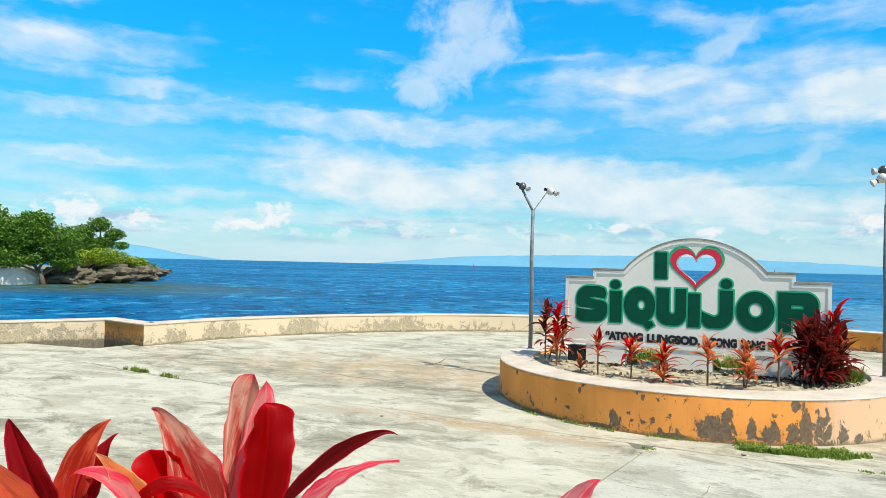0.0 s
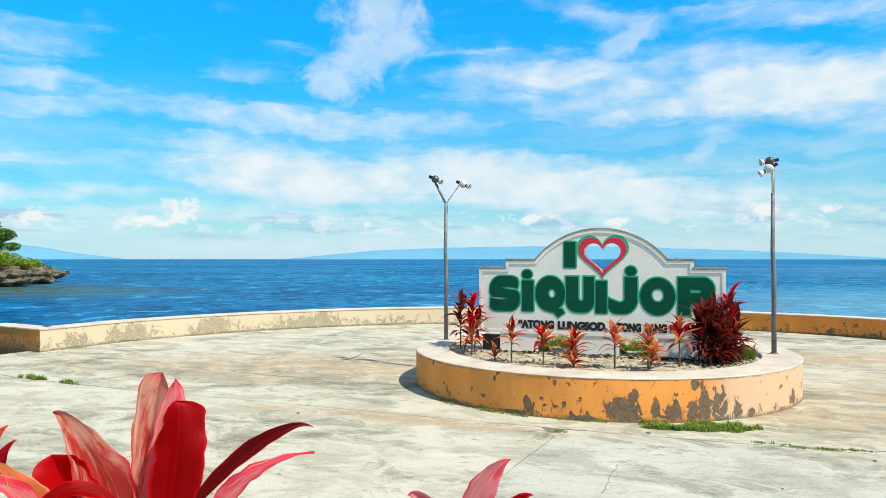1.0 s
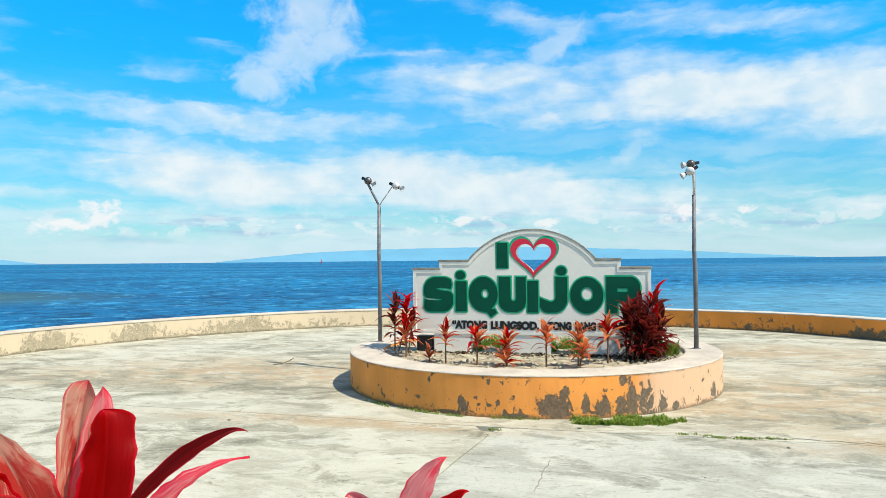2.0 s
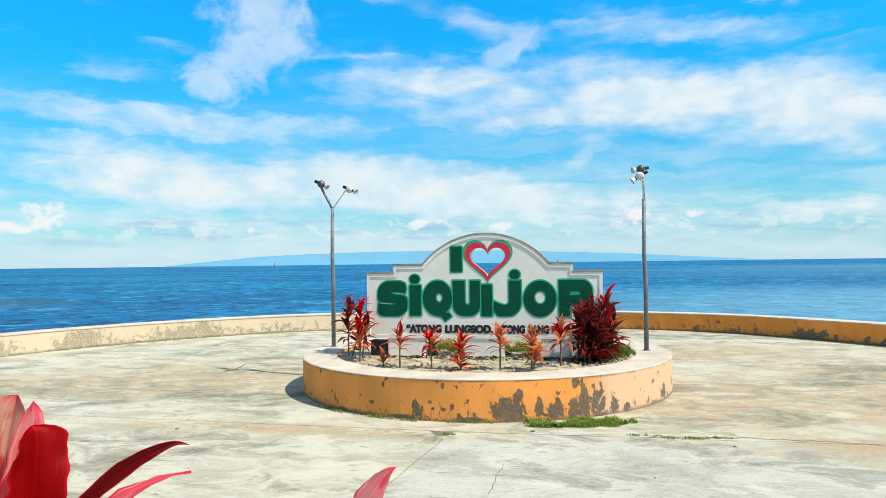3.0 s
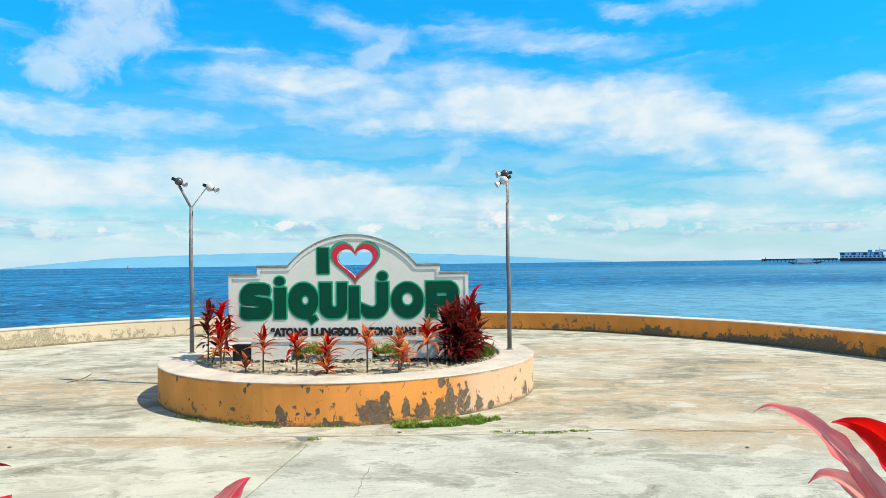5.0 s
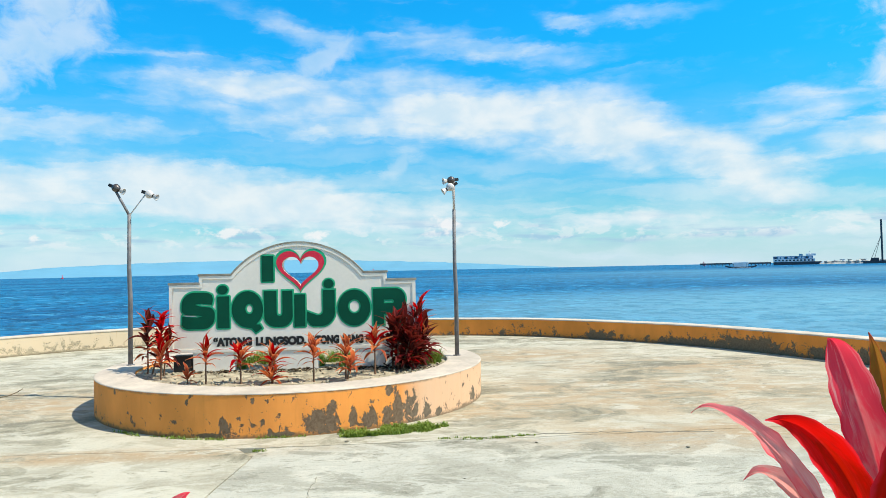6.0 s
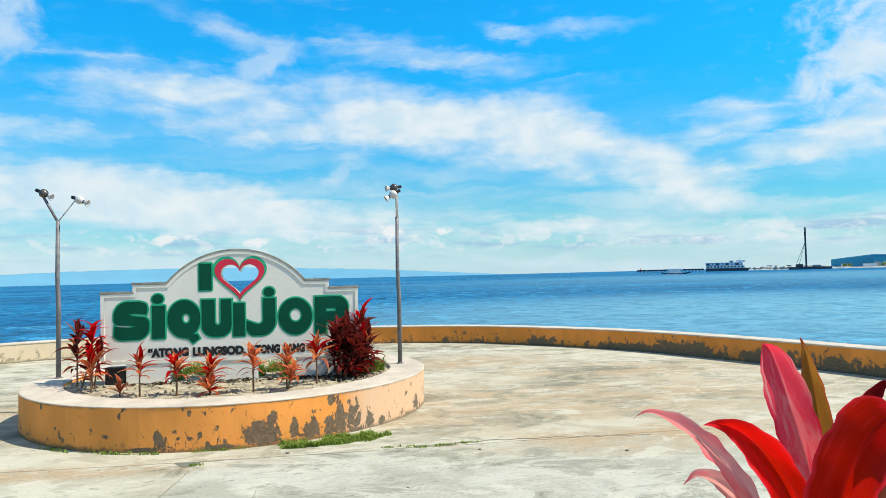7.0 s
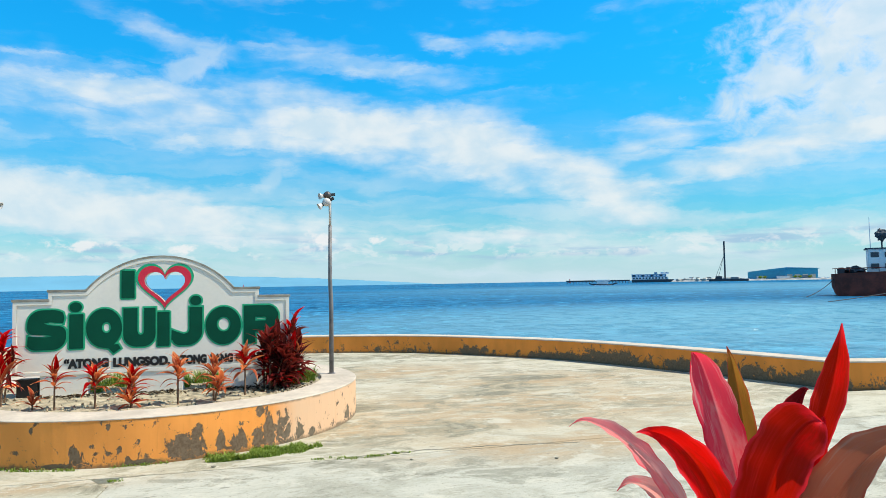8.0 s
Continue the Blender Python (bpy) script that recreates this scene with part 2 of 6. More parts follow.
def concrete_floor(name, pale, dull, crust_to, speckle):
    """Old cast concrete: bleached fields, tan silt, crusts of dry algae with ragged edges, scuffs, chips and grit."""
    m, nt, b = material(name)
    v = world_pos(nt)
    field = n_noise(nt, n_map(nt, v, loc=(4, 2, 0), scl=(0.55, 1.0, 1)), 0.42, 5.0, 0.55, 0.5)
    mid = n_noise(nt, n_map(nt, v, rot=(0, 0, 0.3), scl=(0.85, 1.25, 1)), 1.6, 10.0, 0.68, 0.6)
    fine = n_noise(nt, v, 30.0, 5.0, 0.7)
    grit = n_noise(nt, v, 240.0, 2.0, 0.6)
    base = n_mix(nt, n_step(nt, mid, 0.40, 0.58), dull, pale)
    # tan silt left by standing water
    tan = None
    for x, y, p, h in ((-4.0, -0.3, 3.2, 1.7), (-6.0, -1.2, 3.0, 0.9), (4.8, -0.8, 3.8, 2.1), (6.0, 1.4, 2.8, 1.3), (3.4, 3.4, 3.0, 1.4), (3.0, -1.6, 1.9, 1.1), (4.6, -3.0, 2.4, 0.8), (-1.5, -3.1, 2.5, 0.3)):
        t = n_step(nt, n_length(nt, n_map(nt, v, loc=(x, y, 0), scl=(p, h, 9), kind="TEXTURE")), 1.35, 0.2)
        tan = t if tan is None else n_math(nt, "MAXIMUM", tan, t)
    silt = n_noise(nt, n_map(nt, v, loc=(2, 7, 0), scl=(0.6, 1.4, 1)), 1.9, 11.0, 0.72, 0.6)
    base = n_mix(nt, n_math(nt, "MULTIPLY", tan, n_step(nt, silt, 0.38, 0.58, 0.25, 0.95)), base, (0.385, 0.28, 0.16))
    # dry algae crust, thick in some fields and missing in others
    crust = n_noise(nt, n_map(nt, v, rot=(0, 0, -0.06), scl=(0.75, 1.15, 1)), 1.5, 13.0, 0.76, 0.8)
    edge = n_math(nt, "ADD", crust, n_math(nt, "MULTIPLY", n_math(nt, "SUBTRACT", 0.5, field), 0.5))
    base = n_mix(nt, n_step(nt, edge, 0.51, 0.56, 0.0, 0.62), base, crust_to)
    base = n_mix(nt, n_step(nt, edge, 0.585, 0.63, 0.0, 0.68), base, (0.15, 0.14, 0.095))
    # pale scuffs and trowel sweeps
    scuff = n_noise(nt, n_map(nt, v, loc=(3, 5, 0), rot=(0, 0, 0.12), scl=(0.65, 1.25, 1)), 2.0, 11.0, 0.74, 0.7)
    base = n_mix(nt, n_step(nt, scuff, 0.55, 0.61, 0.0, 0.55), base, (0.555, 0.53, 0.43))
    sweep = n_noise(nt, n_map(nt, v, rot=(0, 0, 0.7), scl=(0.5, 6.0, 1)), 1.4, 7.0, 0.62, 1.6)
    base = n_mix(nt, n_step(nt, n_math(nt, "ABSOLUTE", n_math(nt, "SUBTRACT", sweep, 0.5)), 0.012, 0.0, 0.0, 0.25), base, (0.15, 0.145, 0.115))
    # chips and dark specks
    chips = n_noise(nt, n_map(nt, v, loc=(9, 1, 0), scl=(0.6, 1.5, 1)), 7.0, 7.0, 0.7, 0.5)
    base = n_mix(nt, n_step(nt, chips, 0.62, 0.67, 0.0, 0.65), base, (0.11, 0.105, 0.075))
    base = n_mix(nt, n_step(nt, fine, 0.56, 0.66, 0.0, speckle), base, (0.20, 0.195, 0.15))
    base = n_mix(nt, n_step(nt, fine, 0.44, 0.34, 0.0, 0.45), base, (0.545, 0.525, 0.43))
    link(nt, base, b.inputs["Base Color"])
    b.inputs["Roughness"].default_value = 0.85
    spec(b, 0.3)
    h = n_math(nt, "ADD", n_math(nt, "MULTIPLY", crust, 0.6), n_math(nt, "ADD", n_math(nt, "MULTIPLY", fine, 0.4), n_math(nt, "MULTIPLY", grit, 0.12)))
    link(nt, n_bump(nt, h, 0.6, 0.025), b.inputs["Normal"])
    return m


def peeling_paint(name, paint, bare, patches, low_bias, amount, lightened, span, dark=(0.05, 0.05, 0.04), spread=0.22, grain=8.5, deep=1.0, more=0.0, bite=0.85):
    """Old wall paint, peeled in ragged patches to the bare render; patches: x, y, z, half width, half height."""
    m, nt, b = material(name)
    v = world_pos(nt)
    sp = nt.nodes.new("ShaderNodeSeparateXYZ")
    link(nt, v, sp.inputs[0])
    z = sp.outputs[2]
    big = n_noise(nt, v, 1.1, 4.0, 0.6)
    mid = n_noise(nt, n_map(nt, v, scl=(1, 1, 0.75)), grain, 8.0, 0.72, 0.6)
    fine = n_noise(nt, v, 34.0, 4.0, 0.6)
    f = n_math(nt, "ADD", n_math(nt, "MULTIPLY", big, 0.30), n_math(nt, "ADD", n_math(nt, "MULTIPLY", mid, bite), n_math(nt, "MULTIPLY", fine, 0.16)))
    f = n_math(nt, "ADD", f, n_math(nt, "MULTIPLY", n_step(nt, z, 0.42, 0.0), low_bias))
    blob = None
    for x, y, zz, a, h in patches:
        s = n_step(nt, n_length(nt, n_map(nt, v, loc=(x, y, zz), scl=(a, a, h), kind="TEXTURE")), 1.6, 0.3)
        blob = s if blob is None else n_math(nt, "MAXIMUM", blob, s)
    if blob is not None:
        f = n_math(nt, "ADD", f, n_math(nt, "MULTIPLY", blob, spread))
    # sunlight on one side is put into the colour as a paler peach
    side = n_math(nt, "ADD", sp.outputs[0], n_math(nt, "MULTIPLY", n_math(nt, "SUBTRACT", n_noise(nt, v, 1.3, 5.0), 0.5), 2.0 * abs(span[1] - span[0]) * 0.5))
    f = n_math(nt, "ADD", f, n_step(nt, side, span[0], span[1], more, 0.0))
    peel = n_step(nt, f, amount - 0.01, amount + 0.05, 0.0, 0.92)
    faded = n_mix(nt, n_step(nt, n_noise(nt, n_map(nt, v, scl=(1, 1, 0.5)), 2.2, 5.0), 0.3, 0.7), tuple(c * 0.88 for c in paint), tuple(min(1, c * 1.10) for c in paint))
    faded = n_mix(nt, n_step(nt, side, span[0], span[1]), faded, lightened)
    streak = n_noise(nt, n_map(nt, v, scl=(9, 9, 0.7)), 1.6, 4.0, 0.6)
    faded = n_mix(nt, n_step(nt, streak, 0.58, 0.8, 0.0, 0.30), faded, tuple(c * 0.55 for c in paint))
    # bare render follows the same split, darker away from the peach side
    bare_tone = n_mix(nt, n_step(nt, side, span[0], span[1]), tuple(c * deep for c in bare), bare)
    under = n_mix(nt, n_step(nt, fine, 0.35, 0.7), bare_tone, n_mix(nt, 0.5, bare_tone, (0.02, 0.02, 0.015)))
    under = n_mix(nt, n_step(nt, n_noise(nt, v, 11.0, 4.0), 0.52, 0.7, 0.0, 0.35), under, dark)
    skin = n_mix(nt, peel, faded, under)
    foot = n_step(nt, n_math(nt, "ADD", z, n_math(nt, "MULTIPLY", n_math(nt, "SUBTRACT", mid, 0.5), 0.22)), 0.055, 0.005, 0.0, 0.75)
    skin = n_mix(nt, foot, skin, (0.10, 0.085, 0.055))
    lip = n_math(nt, "MULTIPLY", n_step(nt, z, 0.405, 0.43), n_step(nt, n_noise(nt, v, 3.0, 6.0, 0.7), 0.46, 0.58, 0.0, 0.55))
    skin = n_mix(nt, lip, skin, (0.16, 0.12, 0.08))
    link(nt, skin, b.inputs["Base Color"])
    b.inputs["Roughness"].default_value = 0.82
    spec(b, 0.25)
    h = n_math(nt, "SUBTRACT", n_math(nt, "MULTIPLY", fine, 0.35), peel)
    link(nt, n_bump(nt, h, 0.5, 0.006), b.inputs["Normal"])
    return m


def water():
    m, nt, b = material("sea_water")
    v = world_pos(nt)
    ripple = n_noise(nt, n_map(nt, v, rot=(0, 0, 0.25), scl=(0.55, 1.0, 1)), 1.3, 5.0, 0.6, 0.3)
    swell = n_noise(nt, n_map(nt, v, rot=(0, 0, -0.2), scl=(0.5, 1.0, 1)), 0.16, 5.0, 0.6, 0.3)
    patch = n_noise(nt, n_map(nt, v, scl=(0.35, 1.0, 1)), 0.02, 5.0, 0.6, 0.6)
    deep = n_mix(nt, n_step(nt, patch, 0.35, 0.68), WATER_DEEP, WATER_LIGHT)
    # shallows by rocks and harbour, with shore reflections and sun glitter painted in
    pos = nt.nodes.new("ShaderNodeSeparateXYZ")
    link(nt, v, pos.inputs[0])
    shoal_shine = None
    for x, y, a, h, w in ((-70, 39, 27, 17, 0.97), (48, 34, 60, 48, 0.72), (260, 220, 240, 200, 0.45)):
        s = n_step(nt, n_length(nt, n_map(nt, v, loc=(x, y, 0), scl=(a, h, 99), kind="TEXTURE")), 1.3, 0.2, 0.0, w)
        shoal_shine = s if shoal_shine is None else n_math(nt, "MAXIMUM", shoal_shine, s)
    # wave shading put into the colour: dark troughs, then pale crests
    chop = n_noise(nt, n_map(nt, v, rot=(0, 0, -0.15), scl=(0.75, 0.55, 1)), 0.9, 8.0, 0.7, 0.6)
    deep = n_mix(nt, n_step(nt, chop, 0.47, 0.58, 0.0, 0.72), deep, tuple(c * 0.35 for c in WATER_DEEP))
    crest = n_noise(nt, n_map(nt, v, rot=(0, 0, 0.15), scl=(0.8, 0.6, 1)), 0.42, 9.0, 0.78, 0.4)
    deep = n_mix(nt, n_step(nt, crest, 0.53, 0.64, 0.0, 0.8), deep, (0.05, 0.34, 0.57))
    deep = n_mix(nt, shoal_shine, deep, n_mix(nt, n_step(nt, pos.outputs[0], -40.0, 10.0), (0.052, 0.066, 0.012), (0.18, 0.40, 0.48)))
    deep = n_mix(nt, n_math(nt, "MULTIPLY", n_step(nt, chop, 0.47, 0.60, 0.0, 0.72), shoal_shine), deep, (0.025, 0.18, 0.31))
    h = n_math(nt, "ADD", n_math(nt, "MULTIPLY", ripple, 0.45), n_math(nt, "MULTIPLY", swell, 1.8))
    nrm = n_bump(nt, h, 1.0, 0.75)
    body, gloss = nt.nodes.new("ShaderNodeBsdfDiffuse"), nt.nodes.new("ShaderNodeBsdfGlossy")
    link(nt, deep, body.inputs["Color"]), link(nt, nrm, body.inputs["Normal"]), link(nt, nrm, gloss.inputs["Normal"])
    gloss.inputs["Roughness"].default_value = 0.12
    ms = nt.nodes.new("ShaderNodeMixShader")
    ms.inputs[0].default_value = 0.14
    link(nt, body.outputs[0], ms.inputs[1]), link(nt, gloss.outputs[0], ms.inputs[2])
    link(nt, ms.outputs[0], nt.nodes["Material Output"].inputs[0])
    return m


def leaf_material(name, heart, edge, dark, glow, gloss=0.32, pale=(0.8, 0.4, 0.36), pale_amount=0.0, through_light=0.42):
    """A cordyline leaf: long veins, a paler rim, light passing through."""
    m, nt, b = material(name)
    uv = coords(nt, "UV")
    info = nt.nodes.new("ShaderNodeObjectInfo").outputs["Random"]
    sp = nt.nodes.new("ShaderNodeSeparateXYZ")
    link(nt, uv, sp.inputs[0])
    u, s = sp.outputs[0], sp.outputs[1]
    across = n_math(nt, "ABSOLUTE", n_math(nt, "MULTIPLY", n_math(nt, "SUBTRACT", u, 0.5), 2.0))
    vein = n_noise(nt, n_map(nt, uv, scl=(26, 1.2, 1)), 1.0, 4.0, 0.6)
    blot = n_noise(nt, n_map(nt, uv, scl=(2.0, 3.0, 1)), 1.0, 4.0, 0.6, 0.6)
    shift = n_math(nt, "ADD", blot, n_math(nt, "MULTIPLY", n_math(nt, "SUBTRACT", info, 0.5), 0.45))
    # random blotches, and shade put into the colour towards the leaf's foot
    c = n_mix(nt, n_step(nt, n_math(nt, "ADD", shift, n_math(nt, "MULTIPLY", n_math(nt, "SUBTRACT", s, 0.45), 0.22)), 0.42, 0.60), dark, heart)
    c = n_mix(nt, n_step(nt, vein, 0.45, 0.75, 0.0, 0.25), c, edge)
    rim = n_math(nt, "MAXIMUM", n_step(nt, n_math(nt, "ADD", across, n_math(nt, "MULTIPLY", n_math(nt, "SUBTRACT", blot, 0.5), 0.5)), 0.84, 1.0), n_step(nt, s, 0.86, 1.0))
    c = n_mix(nt, n_math(nt, "MULTIPLY", rim, 0.85), c, edge)
    # pale bands that run with the veins: variegation, and sheen painted as colour
    band = n_noise(nt, n_map(nt, uv, loc=(1.7, 0.4, 0), scl=(7, 1.6, 1)), 1.0, 5.0, 0.6, 0.3)
    c = n_mix(nt, n_math(nt, "MULTIPLY", n_step(nt, band, 0.52, 0.68), pale_amount), c, pale)
    link(nt, c, b.inputs["Base Color"])
    b.inputs["Roughness"].default_value = gloss
    spec(b, 0.12)
    link(nt, n_bump(nt, n_math(nt, "ADD", n_math(nt, "MULTIPLY", vein, 0.35), blot), 0.5, 0.006), b.inputs["Normal"])
    tr = nt.nodes.new("ShaderNodeBsdfTranslucent")
    put(nt, tr.inputs[0], n_mix(nt, 0.5, c, glow))
    ms = nt.nodes.new("ShaderNodeMixShader")
    ms.inputs[0].default_value = through_light
    link(nt, b.outputs[0], ms.inputs[1]), link(nt, tr.outputs[0], ms.inputs[2])
    link(nt, ms.outputs[0], nt.nodes["Material Output"].inputs[0])
    return m


def foliage(name, lo, hi):
    m, nt, b = material(name)
    isl = nt.nodes.new("ShaderNodeNewGeometry").outputs["Random Per Island"]
    c = n_mix(nt, n_math(nt, "ADD", n_math(nt, "MULTIPLY", isl, 0.6), n_math(nt, "MULTIPLY", n_noise(nt, world_pos(nt), 0.5, 3.0), 0.4)), lo, hi)
    link(nt, c, b.inputs["Base Color"])
    b.inputs["Roughness"].default_value = 0.6
    spec(b, 0.3)
    tr = nt.nodes.new("ShaderNodeBsdfTranslucent")
    link(nt, c, tr.inputs[0])
    ms = nt.nodes.new("ShaderNodeMixShader")
    ms.inputs[0].default_value = 0.3
    link(nt, b.outputs[0], ms.inputs[1]), link(nt, tr.outputs[0], ms.inputs[2])
    link(nt, ms.outputs[0], nt.nodes["Material Output"].inputs[0])
    return m


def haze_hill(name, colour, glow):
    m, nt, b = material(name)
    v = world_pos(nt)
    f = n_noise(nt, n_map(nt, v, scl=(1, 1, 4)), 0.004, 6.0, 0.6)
    # air haze is painted as the hill's blue colour plus a weak glow
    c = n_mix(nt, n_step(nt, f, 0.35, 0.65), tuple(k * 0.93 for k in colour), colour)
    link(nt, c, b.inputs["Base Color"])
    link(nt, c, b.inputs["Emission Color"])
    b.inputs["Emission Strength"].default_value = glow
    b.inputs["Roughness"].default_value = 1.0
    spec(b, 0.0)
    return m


WATER_DEEP, WATER_LIGHT = (0.0, 0.085, 0.225), (0.006, 0.19, 0.39)
M_FLOOR = concrete_floor("weathered_concrete", (0.50, 0.475, 0.37), (0.37, 0.345, 0.258), (0.235, 0.222, 0.152), 0.35)
M_FLOOR_ROUGH = concrete_floor("rough_grey_concrete", (0.46, 0.45, 0.37), (0.35, 0.34, 0.27), (0.22, 0.215, 0.16), 0.6)
PC, PR, PW, PZ = (0.155, -0.12), 2.485, 0.45, 0.45
# bare patches on the planter: angle, height, half width, half height
SCARS = [(-76.6, 0.13, 0.19, 0.13), (-74.4, 0.27, 0.07, 0.09), (-69.5, 0.13, 0.05, 0.09), (-65.4, 0.11, 0.10, 0.10), (-60.5, 0.13, 0.06, 0.11), (-57.3, 0.2, 0.07, 0.2),
         (-52.9, 0.16, 0.11, 0.17), (-48.1, 0.08, 0.07, 0.08), (-43.6, 0.06, 0.06, 0.05), (-63.6, 0.29, 0.07, 0.03), (-60.0, 0.38, 0.05, 0.07), (-54.8, 0.33, 0.05, 0.05),
         (-23.2, 0.13, 0.05, 0.1), (-116.5, 0.20, 0.05, 0.08), (-112.6, 0.16, 0.08, 0.04), (-100.2, 0.17, 0.06, 0.08), (-128.2, 0.2, 0.03, 0.03), (-109.1, 0.35, 0.03, 0.06),
         (-92.9, 0.37, 0.04, 0.06), (-96, 0.20, 0.05, 0.03), (-90.5, 0.16, 0.04, 0.05), (-134.4, 0.39, 0.04, 0.05), (-104, 0.03, 0.2, 0.03), (-86, 0.03, 0.25, 0.03)]
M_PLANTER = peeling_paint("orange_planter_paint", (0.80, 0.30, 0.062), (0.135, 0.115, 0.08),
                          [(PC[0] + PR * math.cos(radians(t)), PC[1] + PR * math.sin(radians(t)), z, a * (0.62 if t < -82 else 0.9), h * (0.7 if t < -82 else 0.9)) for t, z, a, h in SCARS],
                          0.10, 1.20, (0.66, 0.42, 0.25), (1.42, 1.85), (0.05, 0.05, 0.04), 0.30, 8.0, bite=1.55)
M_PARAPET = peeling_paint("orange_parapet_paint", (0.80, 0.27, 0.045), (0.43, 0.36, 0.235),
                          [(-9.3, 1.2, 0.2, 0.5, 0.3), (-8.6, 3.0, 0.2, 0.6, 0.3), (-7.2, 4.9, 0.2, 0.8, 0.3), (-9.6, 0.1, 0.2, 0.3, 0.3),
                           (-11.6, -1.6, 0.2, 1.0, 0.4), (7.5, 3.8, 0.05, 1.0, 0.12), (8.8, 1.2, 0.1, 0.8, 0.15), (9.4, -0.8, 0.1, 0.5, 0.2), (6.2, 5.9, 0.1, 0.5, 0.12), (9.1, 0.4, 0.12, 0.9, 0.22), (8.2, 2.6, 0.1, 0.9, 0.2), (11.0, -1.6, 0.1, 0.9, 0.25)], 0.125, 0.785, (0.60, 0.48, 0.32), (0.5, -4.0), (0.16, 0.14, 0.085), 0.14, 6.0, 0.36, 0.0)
M_RETURN = peeling_paint("dark_orange_paint", (0.50, 0.21, 0.05), (0.20, 0.16, 0.09), [], 0.14, 0.78, (0.50, 0.21, 0.05), (90.0, 99.0), (0.05, 0.04, 0.03), 0.1, 12.0)
M_CAP = plain("pale_cream_plaster", (0.50, 0.43, 0.34), 0.8, vary=0.20, scale=2.4, bump=0.25)
M_WHITE = plain("white_sign_paint", (0.74, 0.70, 0.605), 0.65, vary=0.05, scale=2.5, bump=0.1)
M_MOULD = plain("weathered_sign_edge", (0.27, 0.25, 0.20), 0.8, vary=0.35, scale=7.0, bump=0.2)
M_GREEN = plain("dark_green_letter_paint", (0.001, 0.068, 0.037), 0.7, vary=0.12, scale=4.0, spec_level=0.12)
M_GREENRIM = plain("bright_green_edge_paint", (0.01, 0.36, 0.17), 0.5, vary=0.15, scale=6.0)
M_RED = plain("red_heart_paint", (0.62, 0.02, 0.05), 0.45, vary=0.12, scale=5.0)
M_BLACK = plain("black_paint", (0.012, 0.012, 0.012), 0.5, vary=0.3)
M_STEEL = plain("galvanised_steel", (0.17, 0.165, 0.165), 0.6, metal=0.15, vary=0.35, scale=9.0)
M_WHITESTEEL = plain("white_painted_steel", (0.52, 0.51, 0.49), 0.45, vary=0.25, scale=25.0)
M_LAMPDARK = plain("tarnished_lamp_metal", (0.10, 0.09, 0.085), 0.35, metal=0.5, vary=0.4, scale=20)
M_SOIL = plain("dry_sandy_soil", (0.34, 0.295, 0.20), 0.95, vary=0.6, scale=7.0, bump=0.9)
M_EARTH = plain("trodden_earth", (0.20, 0.19, 0.12), 0.95, vary=0.4, scale=0.7, bump=0.6)
M_STEM = plain("cordyline_stem", (0.16, 0.09, 0.05), 0.8, vary=0.35, scale=18)
M_LEAF_BIG = leaf_material("red_cordyline_leaf", (0.42, 0.001, 0.002), (0.60, 0.004, 0.016), (0.22, 0.001, 0.001), (1.0, 0.002, 0.0), 0.4, through_light=0.48)
M_LEAF_VIVID = leaf_material("bright_red_cordyline_leaf", (0.84, 0.003, 0.004), (0.86, 0.04, 0.07), (0.40, 0.010, 0.001), (1.0, 0.012, 0.0), 0.36, (0.90, 0.06, 0.07), 0.35, 0.52)
# the dark slot holds a pale pink, a highlight put into the colour
M_LEAF_PINK = leaf_material("pink_cordyline_leaf", (0.80, 0.06, 0.10), (0.78, 0.006, 0.04), (0.74, 0.26, 0.25), (1.0, 0.05, 0.08), 0.34, (0.84, 0.52, 0.48), 0.7, 0.5)
# sun sheen on the leaf is put into its tan and cream tones
M_LEAF_SHEEN = leaf_material("sheen_cordyline_leaf", (0.60, 0.30, 0.20), (0.68, 0.015, 0.05), (0.42, 0.03, 0.022), (0.9, 0.10, 0.06), 0.32, (0.74, 0.55, 0.38), 0.8, 0.5)
M_LEAF_PALE = leaf_material("pale_pink_cordyline_leaf", (0.88, 0.20, 0.22), (0.84, 0.03, 0.07), (0.84, 0.38, 0.34), (1.0, 0.34, 0.30), 0.34, (0.88, 0.66, 0.56), 0.75, 0.5)
M_LEAF_BROWN = leaf_material("brown_withering_cordyline_leaf", (0.46, 0.155, 0.08), (0.48, 0.07, 0.04), (0.17, 0.045, 0.02), (0.5, 0.10, 0.05), 0.32, (0.46, 0.28, 0.20), 0.7)
M_LEAF_DARK = leaf_material("maroon_cordyline_leaf", (0.16, 0.013, 0.012), (0.33, 0.045, 0.03), (0.05, 0.012, 0.009), (0.22, 0.02, 0.01), 0.42)
M_LEAF_ORANGE = leaf_material("orange_red_cordyline_leaf", (0.62, 0.16, 0.045), (0.84, 0.50, 0.20), (0.36, 0.06, 0.025), (0.75, 0.14, 0.05), 0.4)
M_LEAF_CRIMSON = leaf_material("crimson_cordyline_leaf", (0.21, 0.002, 0.004), (0.56, 0.03, 0.05), (0.075, 0.003, 0.003), (0.4, 0.004, 0.004), 0.38)
M_LEAF_CORAL = leaf_material("coral_cordyline_leaf", (0.60, 0.10, 0.04), (0.62, 0.04, 0.03), (0.38, 0.018, 0.008), (0.8, 0.05, 0.015), 0.38, (0.60, 0.22, 0.13), 0.5)
